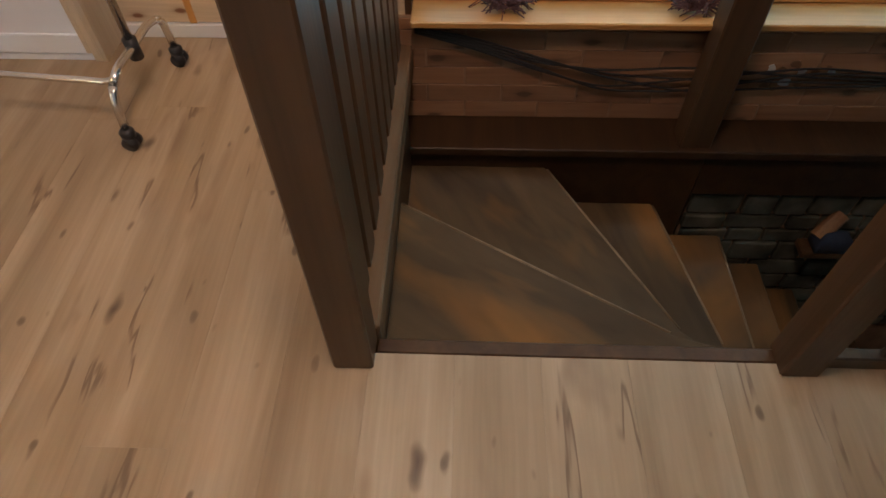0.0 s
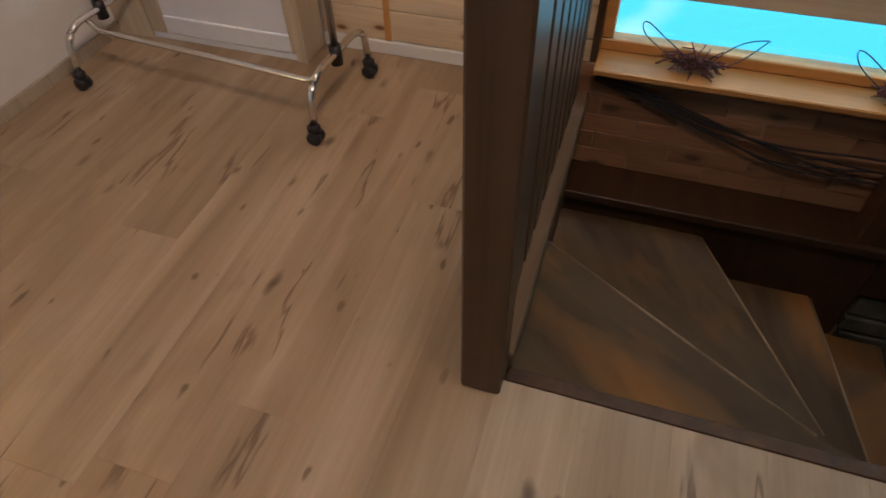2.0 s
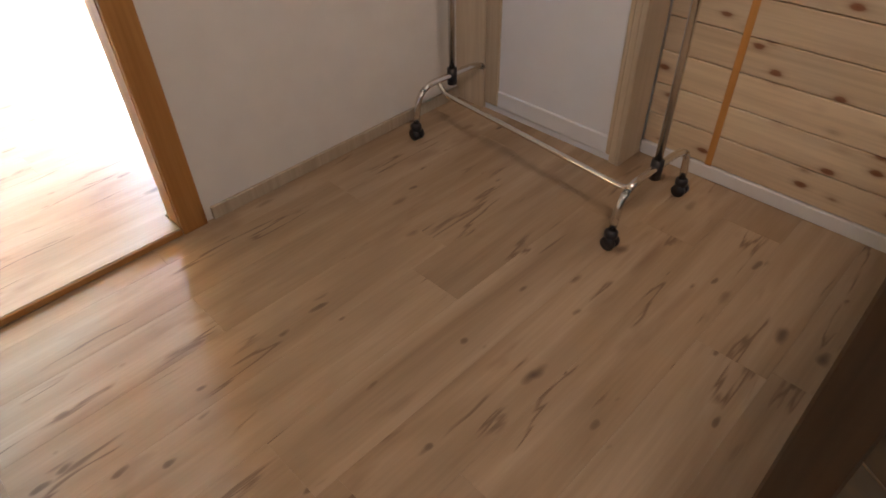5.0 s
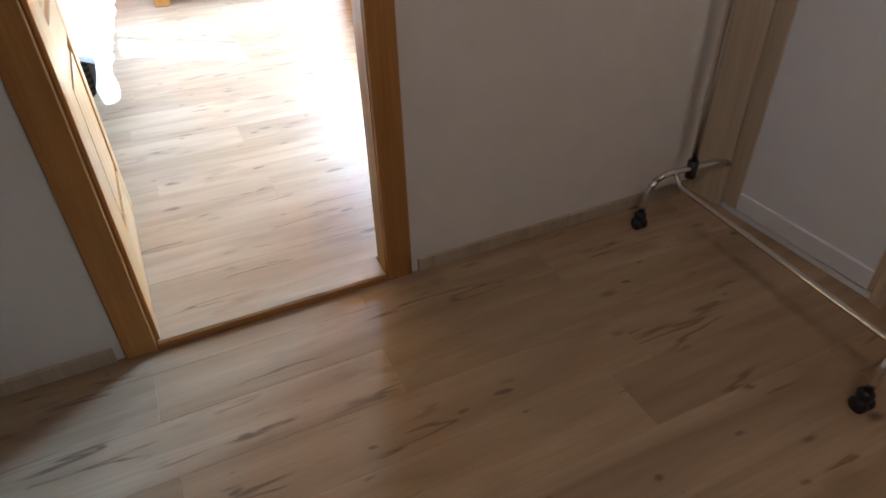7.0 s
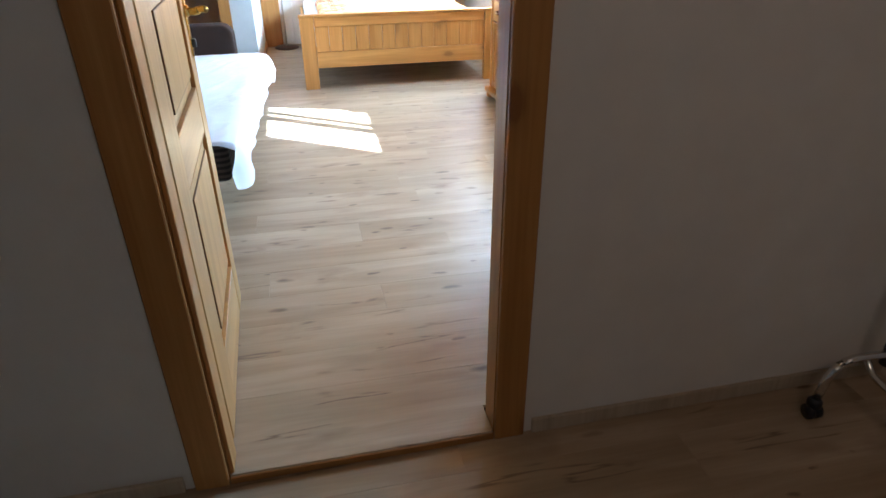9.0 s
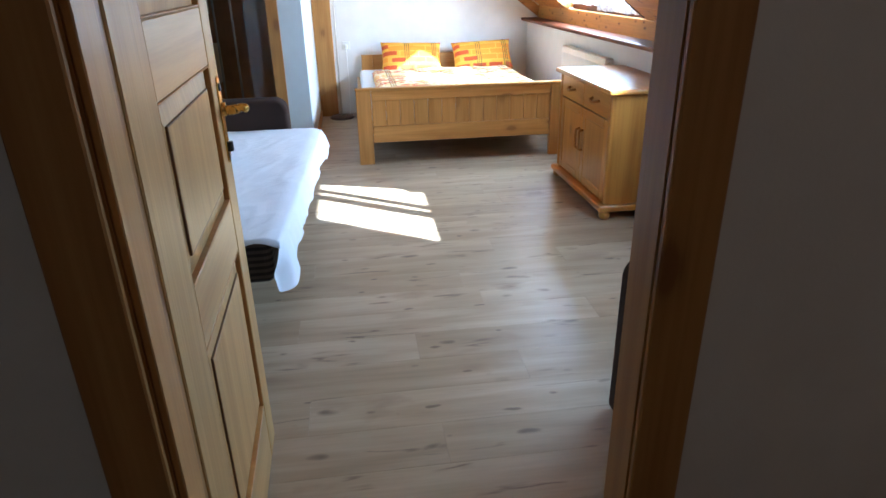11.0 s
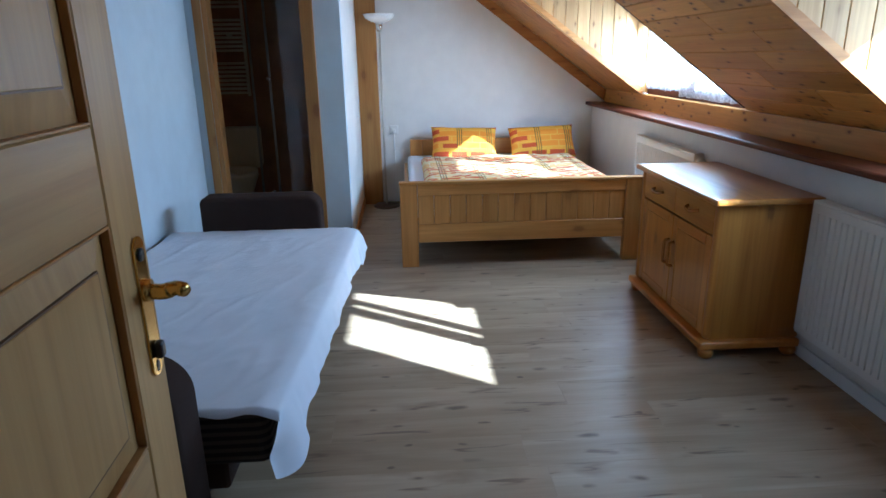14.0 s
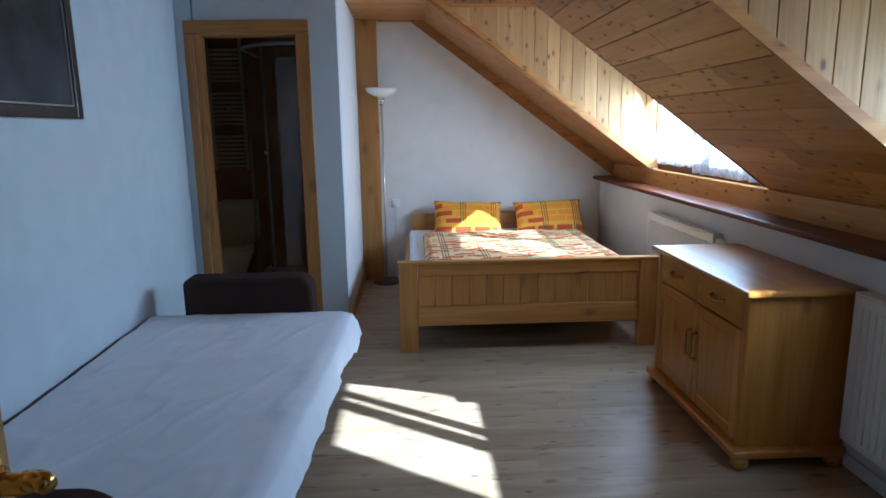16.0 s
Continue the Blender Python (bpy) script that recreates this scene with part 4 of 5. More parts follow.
def curtain_material():
    m, n, l, b = mat("sheer_white_curtain", 0.9)
    b.inputs["Base Color"].default_value = (0.85, 0.86, 0.87, 1)
    tr = n.new("ShaderNodeBsdfTranslucent")
    tr.inputs[0].default_value = (0.85, 0.87, 0.9, 1)
    tp = n.new("ShaderNodeBsdfTransparent")
    m1, m2 = n.new("ShaderNodeMixShader"), n.new("ShaderNodeMixShader")
    m1.inputs[0].default_value = 0.55
    l.new(b.outputs[0], m1.inputs[1])
    l.new(tr.outputs[0], m1.inputs[2])
    tc = n.new("ShaderNodeTexCoord")
    ns = n.new("ShaderNodeTexNoise")
    ns.inputs["Scale"].default_value = 60
    l.new(tc.outputs["Object"], ns.inputs["Vector"])
    r = ramp(n, [(0.35, (0.32,) * 3), (0.62, (0.58,) * 3)])
    l.new(ns.outputs["Fac"], r.inputs[0])
    l.new(r.outputs[0], m2.inputs[0])
    l.new(m1.outputs[0], m2.inputs[1])
    l.new(tp.outputs[0], m2.inputs[2])
    l.new(m2.outputs[0], n["Material Output"].inputs["Surface"])
    return m


M_CURT = curtain_material()


def curtain(y0, y1, z0, z1, seed, x=CX + 0.015):
    c = thing("curtain", (x, (y0 + y1) / 2, z0), "short sheer white curtain at the dormer window", "curtain", "curtains at the dormer windows")
    bm = bmesh.new()
    n, m = 50, 14
    g = []
    for j in range(m + 1):
        row = []
        for i in range(n + 1):
            u, v = i / n, j / m
            y = y0 + u * (y1 - y0)
            zb = z0 + 0.012 * noise.noise(Vector((u * 4, seed, 0))) + 0.003 * math.sin(u * 40 + seed)
            z = zb + v * (z1 - zb)
            row.append(bm.verts.new((x + 0.012 * math.sin(u * 46 + seed + 1.3 * math.sin(v * 3)) * (1 - 0.3 * v), y, z)))
        g.append(row)
    for j in range(m):
        for i in range(n):
            bm.faces.new((g[j][i], g[j][i + 1], g[j + 1][i + 1], g[j + 1][i]))
    part("cloth", bm, M_CURT, c, "", True)
    part("rod", tube([(x, y0 - 0.02, z1), (x, y1 + 0.02, z1)], 0.005, 6), M_WHITE, c, "thin white rod", True)


dormer_window(1, *D1)
dormer_window(2, *D2)
curtain(4.50, 5.15, CZ + 0.05, 1.74, 1.0)
curtain(3.60, 4.50, CZ + 0.02, 1.74, 4.0)
curtain(2.12, 2.25, CZ - 0.01, 1.74, 2.0)

# planks on the cheeks of the dormers
for k, (y0, y1) in enumerate((D1, D2)):
    host = bpy.data.objects[f"wall_dormer_{k + 1}_far"]
    BASE.setdefault(host, Vector((0, 0, 0)))
    x = CX + 0.02
    while x > HX + 0.12:
        xa, xb = x - 0.098, x - 0.003
        za, zb_ = zs(xa) + 0.004, zs(xb) + 0.004
        if HZ - 0.03 - za > 0.03:
            part("plank", prism([(xa, za), (xb, max(zb_, CZ + 0.006)), (xb, HZ - 0.004), (xa, HZ - 0.004)], "y", y1 - 0.004, y1 + 0.011, 0.002), M_PINE, host)
        x -= 0.098
    structure(f"trim_dormer_{k + 1}", prism([(HX + 0.02, HZ - 0.012), (CX - 0.03, CZ + 0.012), (CX - 0.01, CZ + 0.05), (HX + 0.06, HZ - 0.002)], "y", y1 - 0.022, y1 - 0.005), M_PINEX, "pine edge trim of the dormer opening")
    structure(f"trim_dormer_top_{k + 1}", box(HX + 0.12, CX, y1 - 0.014, y1 - 0.005, HZ - 0.06, HZ - 0.03), M_PINEX, "pine strip across the cheek")
    structure(f"trim_dormer_edge_{k + 1}", prism([(HX + 0.02, HZ - 0.010), (CX - 0.03, CZ + 0.016), (CX + 0.0, CZ + 0.016), (HX + 0.05, HZ - 0.004)], "y", y0 - 0.012, y0 + 0.002), M_DARKX, "dark edge of the dormer opening")


# Unseen ground, added so the dormer windows look bright and bounce light in.
M_BOUNCE_GROUND = plain("pale_bounce_ground", (0.55, 0.54, 0.52), 0.9, vary=0.15, scale=0.3, bump=0.0)
structure("ground", box(3.2, 160.0, -120.0, 160.0, -2.8, -2.6), M_BOUNCE_GROUND, "unseen pale ground added to brighten the dormer windows")

# ---- sofa beds ----
def rounded_slab(x0, x1, y0, y1, z0, z1, r, axis="y", b=0.025, r2=0):
    """An armrest: an upright slab whose upper corners and end edges are round."""
    p, q = ((x0, x1), (y0, y1)) if axis == "y" else ((y0, y1), (x0, x1))
    r2 = r2 or r
    arc = [radians(90 * k / 10) for k in range(11)]
    bm = bmesh.new()
    rings = []
    turn = [radians(90 * k / 4) for k in range(5)]
    stations = [(b * (1 - math.sin(a)), q[0] + b * (1 - math.cos(a))) for a in turn] + [(b * (1 - math.cos(a)), q[1] - b * (1 - math.sin(a))) for a in turn]
    for d, y in stations:
        ra, rb = r - d, r2 - d
        a0, a1, top = p[0] + d, p[1] - d, z1 - d
        pts = [(a0, z0 + d), (a1, z0 + d)]
        pts += [(a1 - rb + rb * math.cos(t), top - rb + rb * math.sin(t)) for t in arc]
        pts += [(a0 + ra - ra * math.sin(t), top - ra + ra * math.cos(t)) for t in arc]
        rings.append([bm.verts.new((u, y, v) if axis == "y" else (y, u, v)) for u, v in pts])
    for A, B in zip(rings, rings[1:]):
        for k in range(len(A)):
            m = (k + 1) % len(A)
            bm.faces.new((A[k], A[m], B[m], B[k]))
    bm.faces.new(rings[0])
    bm.faces.new(rings[-1][::-1])
    bmesh.ops.recalc_face_normals(bm, faces=bm.faces[:])
    return bm


def armrest(bm, s):
    a = part("armrest", bm, M_SOFA, s)
    for p in a.data.polygons:
        p.use_smooth = len(p.vertices) <= 4
    return a


def sofa_bed():
    s = thing("sofa_bed", (-0.5, 2.7, FZ), "dark grey-brown sofa bed folded flat along the white wall", "sofa")
    part("frame", box(WX + 0.10, -0.24, 1.74, 3.70, 0.06, 0.20, 0.01), M_SOFA, s)
    for x in (-0.98, -0.34):
        for y in (1.80, 3.62):
            part("leg", lathe([(0.018, 0), (0.024, 0.045)], (x, y, FZ), 12), M_BLACK, s, "short black leg", True)
    part("mattress", box(WX + 0.03, -0.075, 1.66, 3.72, 0.20, 0.395, 0.035, 4), M_STRIPE, s, "dark striped upholstered mattress")
    armrest(rounded_slab(-0.885, -0.165, 3.725, 3.90, 0.10, 0.608, 0.04, r2=0.09), s)
    armrest(rounded_slab(-1.03, -0.262, 1.462, 1.645, 0.10, 0.615, 0.12), s)
    return s


def stripe_material():
    m, n, l, b = mat("dark_striped_cloth", 0.95)
    tc = n.new("ShaderNodeTexCoord")
    w = n.new("ShaderNodeTexWave")
    w.bands_direction = "Z"
    w.inputs["Scale"].default_value = 11
    w.inputs["Distortion"].default_value = 0.3
    l.new(tc.outputs["Object"], w.inputs["Vector"])
    r = ramp(n, [(0.3, (0.018, 0.014, 0.014)), (0.7, (0.075, 0.055, 0.048))])
    l.new(w.outputs["Fac"], r.inputs[0])
    l.new(r.outputs[0], b.inputs["Base Color"])
    return m


M_STRIPE = stripe_material()
sofa_bed()


def sheet(x0, x1, y0, y1, z, drop, tip, seed, label, at):
    """A sheet over a flat bed: its free long side hangs down, and one corner hangs in a tip."""
    s = thing("bed_sheet", at, label, "bedding")
    bm = bmesh.new()
    nx, ny, nd = 80, 150, 10
    g = []
    for j in range(ny + 1):
        v = j / ny
        y = y0 + v * (y1 - y0)
        row = []
        hang = drop * (0.95 + 0.25 * noise.noise(Vector((v * 4, seed, 0))) + 0.10 * noise.noise(Vector((v * 15, seed, 3))))
        hang += tip / (1 + (v / 0.082) ** 8) * (1 - 0.22 * max(0, 1 - v / 0.03) ** 2) + 0.05 * math.exp(-((v - 0.92) / 0.05) ** 2)
        for i in range(nx + 1):
            u = i / nx
            xe = x1 + 0.095 * v
            x = x0 + u * (xe - x0)
            h = z + 0.004 * noise.noise(Vector((x * 6, y * 4, seed))) + 0.0035 * max(0.0, 1 - 6 * abs(noise.noise(Vector((x * 4.5 - y * 2.5, y * 1.1 + x * 1.6, seed + 2))))) + 0.0025 * max(0.0, 1 - 5 * abs(noise.noise(Vector((x * 9.0 - y * 7.0, x * 1.5 + y * 2.2, seed + 5)))))
            row.append((x, y, h - 0.018 * max(0, (u - 0.93) / 0.07) ** 2))
        for k in range(1, nd + 1):
            f = k / nd
            wob = 0.022 * noise.noise(Vector((v * 9, seed, 7))) * f + 0.008 * noise.noise(Vector((v * 30, seed, 9))) * f
            row.append((xe - 0.070 * min(1, 1.6 * f) * math.exp(-(v / 0.028) ** 2) + 0.014 * min(1, 3 * f) + wob + 0.035 * f * (1 if v < 0.08 or v > 0.9 else 0.6), y - 0.04 * min(1, 2.5 * f) * math.exp(-(v / 0.04) ** 2), z - 0.018 - hang * f))
        g.append([bm.verts.new(p) for p in row])
    for a, b in zip(g, g[1:]):
        for i in range(len(a) - 1):
            bm.faces.new((a[i], a[i + 1], b[i + 1], b[i]))
    e = g[0][: nx + 1]
    low = [bm.verts.new((p.co.x, y0 - 0.006, p.co.z - 0.022 - 0.006 * math.sin(i * 0.5))) for i, p in enumerate(e)]
    for i in range(nx):
        bm.faces.new((e[i], low[i], low[i + 1], e[i + 1]))
    e = g[-1][: nx + 1]
    low = [bm.verts.new((p.co.x, y1 + 0.004, p.co.z - 0.03)) for p in e]
    for i in range(nx):
        bm.faces.new((e[i], e[i + 1], low[i + 1], low[i]))
    bmesh.ops.recalc_face_normals(bm, faces=bm.faces[:])
    part("cloth", bm, M_SHEET, s, "", True)


sheet(WX + 0.035, -0.036, 1.652, 3.718, 0.405, 0.12, 0.11, 2.0, "wrinkled white sheet over the sofa bed, corner hanging down", (-0.5, 2.7, 0.4))


def sofa_2():
    s = thing("sofa_bed", (1.6, 0.55, FZ), "dark grey-brown sofa with rounded armrest by the door", "sofa")
    armrest(rounded_slab(1.09, 1.68, 0.66, 0.885, 0.04, 0.59, 0.07, "y", 0.035, 0.26), s)
    part("seat", box(1.16, 2.08, 0.16, 0.655, 0.06, 0.38, 0.03, 3), M_SOFA, s)
    for x in (1.22, 2.0):
        for y in (0.22, 0.60):
            part("leg", lathe([(0.018, 0), (0.024, 0.045)], (x, y, FZ), 12), M_BLACK, s, "short black leg", True)


sofa_2()


# ---- floor lamp, socket, picture ----
def floor_lamp():
    x, y = 0.165, 5.92
    f = thing("floor_lamp", (x, y, FZ), "slim floor lamp with white bowl shade by the bed", "lamp")
    part("base", lathe([(0.125, 0), (0.13, 0.008), (0.11, 0.022), (0.02, 0.03)], (x, y, FZ), 32), M_LBASE, f, "round dark brown base", True)
    part("pole", tube([(x, y, FZ + 0.028), (x, y, 1.65)], 0.009, 12), M_FRAMEP, f, "", True)
    part("neck", lathe([(0.014, 0), (0.03, 0.03), (0.035, 0.07), (0.02, 0.075)], (x, y, 1.62), 20), M_CHROME, f, "chrome neck", True)
    part("shade", lathe([(0.02, 0), (0.07, 0.012), (0.12, 0.04), (0.142, 0.075), (0.136, 0.078), (0.11, 0.048), (0.06, 0.022), (0.0, 0.015)], (x, y, 1.69), 36), M_LAMP, f, "white opal glass bowl", True)
    part("lamp_cable", tube([(x + 0.10, y + 0.03, 0.03), (0.25, 6.06, 0.03), (0.255, EY - 0.015, 0.1), (0.262, EY - 0.012, 0.35), (0.26, EY - 0.012, 0.70)], 0.003, 6), M_WHITE, f, "thin white cable", True)


M_LBASE = plain("dark_lamp_base", (0.10, 0.06, 0.045), 0.3, 0.5, vary=0.2, bump=0.0)
M_FRAMEP = plain("pale_lamp_pole", (0.62, 0.58, 0.52), 0.3, 0.6, bump=0.0)
floor_lamp()
so = thing("wall_socket", (0.26, EY, 0.73), "white double wall socket over the lamp cable", "socket")
part("plate", box(0.22, 0.30, EY - 0.009, EY - 0.001, 0.69, 0.77, 0.003), M_WHITE, so)
part("plug", box(0.245, 0.275, EY - 0.035, EY - 0.0095, 0.70, 0.735, 0.004), M_WHITE, so, "white plug")


def picture():
    x = WX
    y0, y1, z0, z1 = 2.45, 3.235, 1.488, 2.05
    p = thing("framed_picture", (x, 2.9, 1.5), "dark picture in grey-brown frame on the white wall", "picture")
    t = 0.05
    part("canvas", box(x + 0.002, x + 0.012, y0 + t, y1 - t, z0 + t, z1 - t), M_CANVAS, p, "dark muted painting with pale lower part")
    part("frame_side", box(x + 0.001, x + 0.030, y0, y0 + t, z0, z1, 0.006, 2), M_PFRAME, p)
    part("frame_side", box(x + 0.001, x + 0.030, y1 - t, y1, z0, z1, 0.006, 2), M_PFRAME, p)
    part("frame_side", box(x + 0.001, x + 0.030, y0 + t + 0.0005, y1 - t - 0.0005, z0, z0 + t, 0.006, 2), M_PFRAME, p)
    part("frame_side", box(x + 0.001, x + 0.030, y0 + t + 0.0005, y1 - t - 0.0005, z1 - t, z1, 0.006, 2), M_PFRAME, p)
    e = 0.006
    for a, b, c, d in ((y0 - e, y0 - 0.0005, z0 - e, z1), (y1 + 0.0005, y1 + e, z0 - e, z1), (y0, y1, z0 - e, z0 - 0.0005)):
        part("outer_edge", box(x + 0.001, x + 0.026, a, b, c, d, 0.001), M_STEEL, p, "thin silvery edge")
    for a, b, c, d in ((y0 + t + 0.001, y0 + t + 0.007, z0 + t + 0.001, z1 - t - 0.001), (y1 - t - 0.007, y1 - t - 0.001, z0 + t + 0.001, z1 - t - 0.001), (y0 + t + 0.008, y1 - t - 0.008, z0 + t + 0.001, z0 + t + 0.007)):
        part("inner_slip", box(x + 0.0125, x + 0.020, a, b, c, d), M_FRAMEP, p, "pale inner slip")


M_CANVAS = plain("dark_painting", (0.030, 0.034, 0.040), 0.6, vary=0.9, scale=4, bump=0.0)
M_PFRAME = plain("grey_brown_frame", (0.050, 0.036, 0.028), 0.35, vary=0.4, scale=15, bump=0.1)
picture()

# ---- landing: cupboard, cladding, rack ----
cup = thing("fitted_cupboard", (2.15, -0.41, 0), "fitted cupboard with white panel door in pale wood", "cupboard")
part("side_board", box(2.075, 2.223, -0.835, -0.815, 0, 2.4, 0.002), M_CREAM, cup, "pale pine side board")
dr = part("door", box(2.088, 2.094, -0.772, -0.235, 0.10, 2.0), M_PANEL, cup, "pale bluish white panel")
part("stile", box(2.078, 2.100, -0.235, -0.165, 0.03, 2.05, 0.003), M_CREAM, dr)
part("stile", box(2.078, 2.100, -0.788, -0.772, 0.03, 2.05, 0.003), M_CREAM, dr)
part("rail", box(2.079, 2.099, -0.7715, -0.2355, 0.03, 0.10, 0.003), M_PANEL, dr, "bluish white bottom rail")
part("rail", box(2.079, 2.099, -0.7715, -0.2355, 2.0, 2.05, 0.003), M_CREAM, dr)
part("post", box(2.076, 2.115, -0.814, -0.790, 0.0, 2.4, 0.003), M_CREAM, cup, "pale pine corner post")
part("filler", box(2.076, 2.11, -0.163, -0.001, 0.0, 2.4, 0.002), M_CREAM, cup, "pale filler board against the wall")
part("plinth", box(2.085, 2.11, -0.789, -0.164, 0.0, 0.028, 0.002), M_PANEL, cup, "bluish white plinth strip")
part("body", box(2.117, 2.222, -0.813, -0.002, 0.0, 2.4), M_WHITEP, cup)
cup.location.x -= 0.022

clad = bpy.data.objects["wall_east_landing"]
z = 0.055
k = 0
while z < 2.44:
    h = min(0.118, 2.445 - z)
    part("plank", box(2.207, 2.224, -1.858, -0.838, z, z + h - 0.003, 0.003), M_RAW, clad)
    z += 0.118
    k += 1
structure("baseboard_cladding", box(2.198, 2.223, -1.858, -0.838, 0.0, 0.052, 0.003), M_WHITEP, "bluish white baseboard under the cladding")
# Thin wooden strip added in place of a resin stain in the cladding.
st = thing("stain_strip", (2.20, -1.10, 0.05), "narrow orange-brown strip standing for a stain on the cladding", "trim")
part("strip", box(2.203, 2.2065, -1.112, -1.088, 0.054, 2.4, 0.001), M_BEDZ, st)
structure("baseboard_landing", box(DW + 0.115, 2.074, -0.014, -0.001, 0.0, 0.05, 0.002), M_CREAM, "pale baseboard under the cream wall")
structure("baseboard_landing_left", box(-1.69, -0.115, -0.014, -0.001, 0.0, 0.05, 0.002), M_CREAM, "pale baseboard under the grey wall")


def clothes_rack():
    r = thing("clothes_rack", (1.86, -0.64, 0), "chrome clothes rack on black castors by the cupboard", "clothes rack")
    fx, bx = 1.662, 2.068
    for y in (-0.143, -1.075):
        ft = part("foot_tube", tube(bend([(fx, y, 0.055), (fx + 0.02, y, 0.175), (fx + 0.07, y, 0.208), (bx - 0.08, y, 0.208), (bx - 0.01, y, 0.175), (bx, y, 0.055)], 0.04, 4), 0.0125, 12), M_CHROME, r, "", True)
        part("upright", tube([(1.86, y, 0.20), (1.86, y, 1.70)], 0.0125, 12), M_CHROME, r, "", True)
        part("clamp", tube([(1.86, y, 0.17), (1.86, y, 0.235)], 0.020, 12), M_BLACK, r, "black plastic clamp", True)
        for x in (fx, bx):
            c = part("castor", lathe([(0.012, 0.038), (0.021, 0.040), (0.022, 0.062), (0.014, 0.070)], (x, y, 0), 14), M_BLACK, r, "black plastic castor", True)
            for s in (-1, 1):
                part("wheel", tube([(x + 0.004 * s, y - 0.002, 0.0235), (x + 0.020 * s, y - 0.002, 0.0235)], 0.0235, 16), M_BLACK, c, "", True)
    part("bottom_bar", tube(bend([(1.785, -0.145, 0.200), (1.785, -0.175, 0.165), (1.750, -1.045, 0.165), (1.745, -1.073, 0.200)], 0.03, 4), 0.010, 12), M_CHROME, r, "", True)
    part("hanging_rail", tube([(1.86, -0.10, 1.70), (1.86, -1.12, 1.70)], 0.0125, 12), M_CHROME, r, "", True)
    r.rotation_euler.z = radians(-2.6)


clothes_rack()


# ---- stairwell ----
def post(name, x0, x1, y0, y1, z0, z1, label):
    p = thing(name, ((x0 + x1) / 2, (y0 + y1) / 2, z0), label, "post")
    part("shaft", box(x0, x1, y0, y1, z0, z1, 0.005, 1), M_DARK, p)
    return p


post("newel_post", 0.940, 1.022, -1.851, -1.760, 0.0, 1.30, "dark stained square newel post at the railing corner")
post("newel_post", 0.950, 1.030, -2.825, -2.740, 0.0, 1.30, "dark stained square newel post at the head of the stairs")
post("timber_post", 1.96, 2.06, -2.90, -2.79, -0.295, 2.45, "dark square timber post standing on the wall ledge")
M_RAILB = wood("worn_rail_brown", (0.15, 0.085, 0.045), (0.26, 0.16, 0.09), "X", (0.03, 0.02, 0.01), 0.45, 0.3)
M_RAILB.node_tree.nodes["Principled BSDF"].inputs["Specular IOR Level"].default_value = 0.1
rail = thing("stair_railing", (1.6, -1.81, 0), "dark stained board railing from newel to wall", "railing")
part("bottom_rail", box(1.026, 2.12, -1.858, -1.800, -0.05, 0.040, 0.006), M_RAILB, rail)
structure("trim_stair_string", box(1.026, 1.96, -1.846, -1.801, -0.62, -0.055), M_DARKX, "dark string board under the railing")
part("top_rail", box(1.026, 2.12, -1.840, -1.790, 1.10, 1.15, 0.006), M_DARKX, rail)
for k in range(9):
    xa = 1.075 + k * 0.117
    part("board", box(xa, xa + 0.085, -1.822, -1.803, 0.036, 1.099, 0.003), M_DARK, rail)
rail2 = thing("stair_railing", (0.99, -3.6, 0), "dark stained board railing along the landing edge", "railing")
part("bottom_rail", box(0.975, 1.005, -4.39, -2.83, -0.05, 0.04, 0.004), M_DARK, rail2)
part("top_rail", box(0.965, 1.015, -4.39, -2.83, 1.10, 1.15, 0.006), M_DARK, rail2)
for k in range(12):
    ya = -2.95 - k * 0.12
    part("board", box(0.980, 0.998, ya - 0.085, ya, 0.041, 1.099, 0.003), M_DARK, rail2)

edge = structure("trim_landing_edge", box(0.984, 1.022, -4.39, -1.853, -0.19, -0.002, 0.004), M_DARK, "dark nosing along the landing edge")


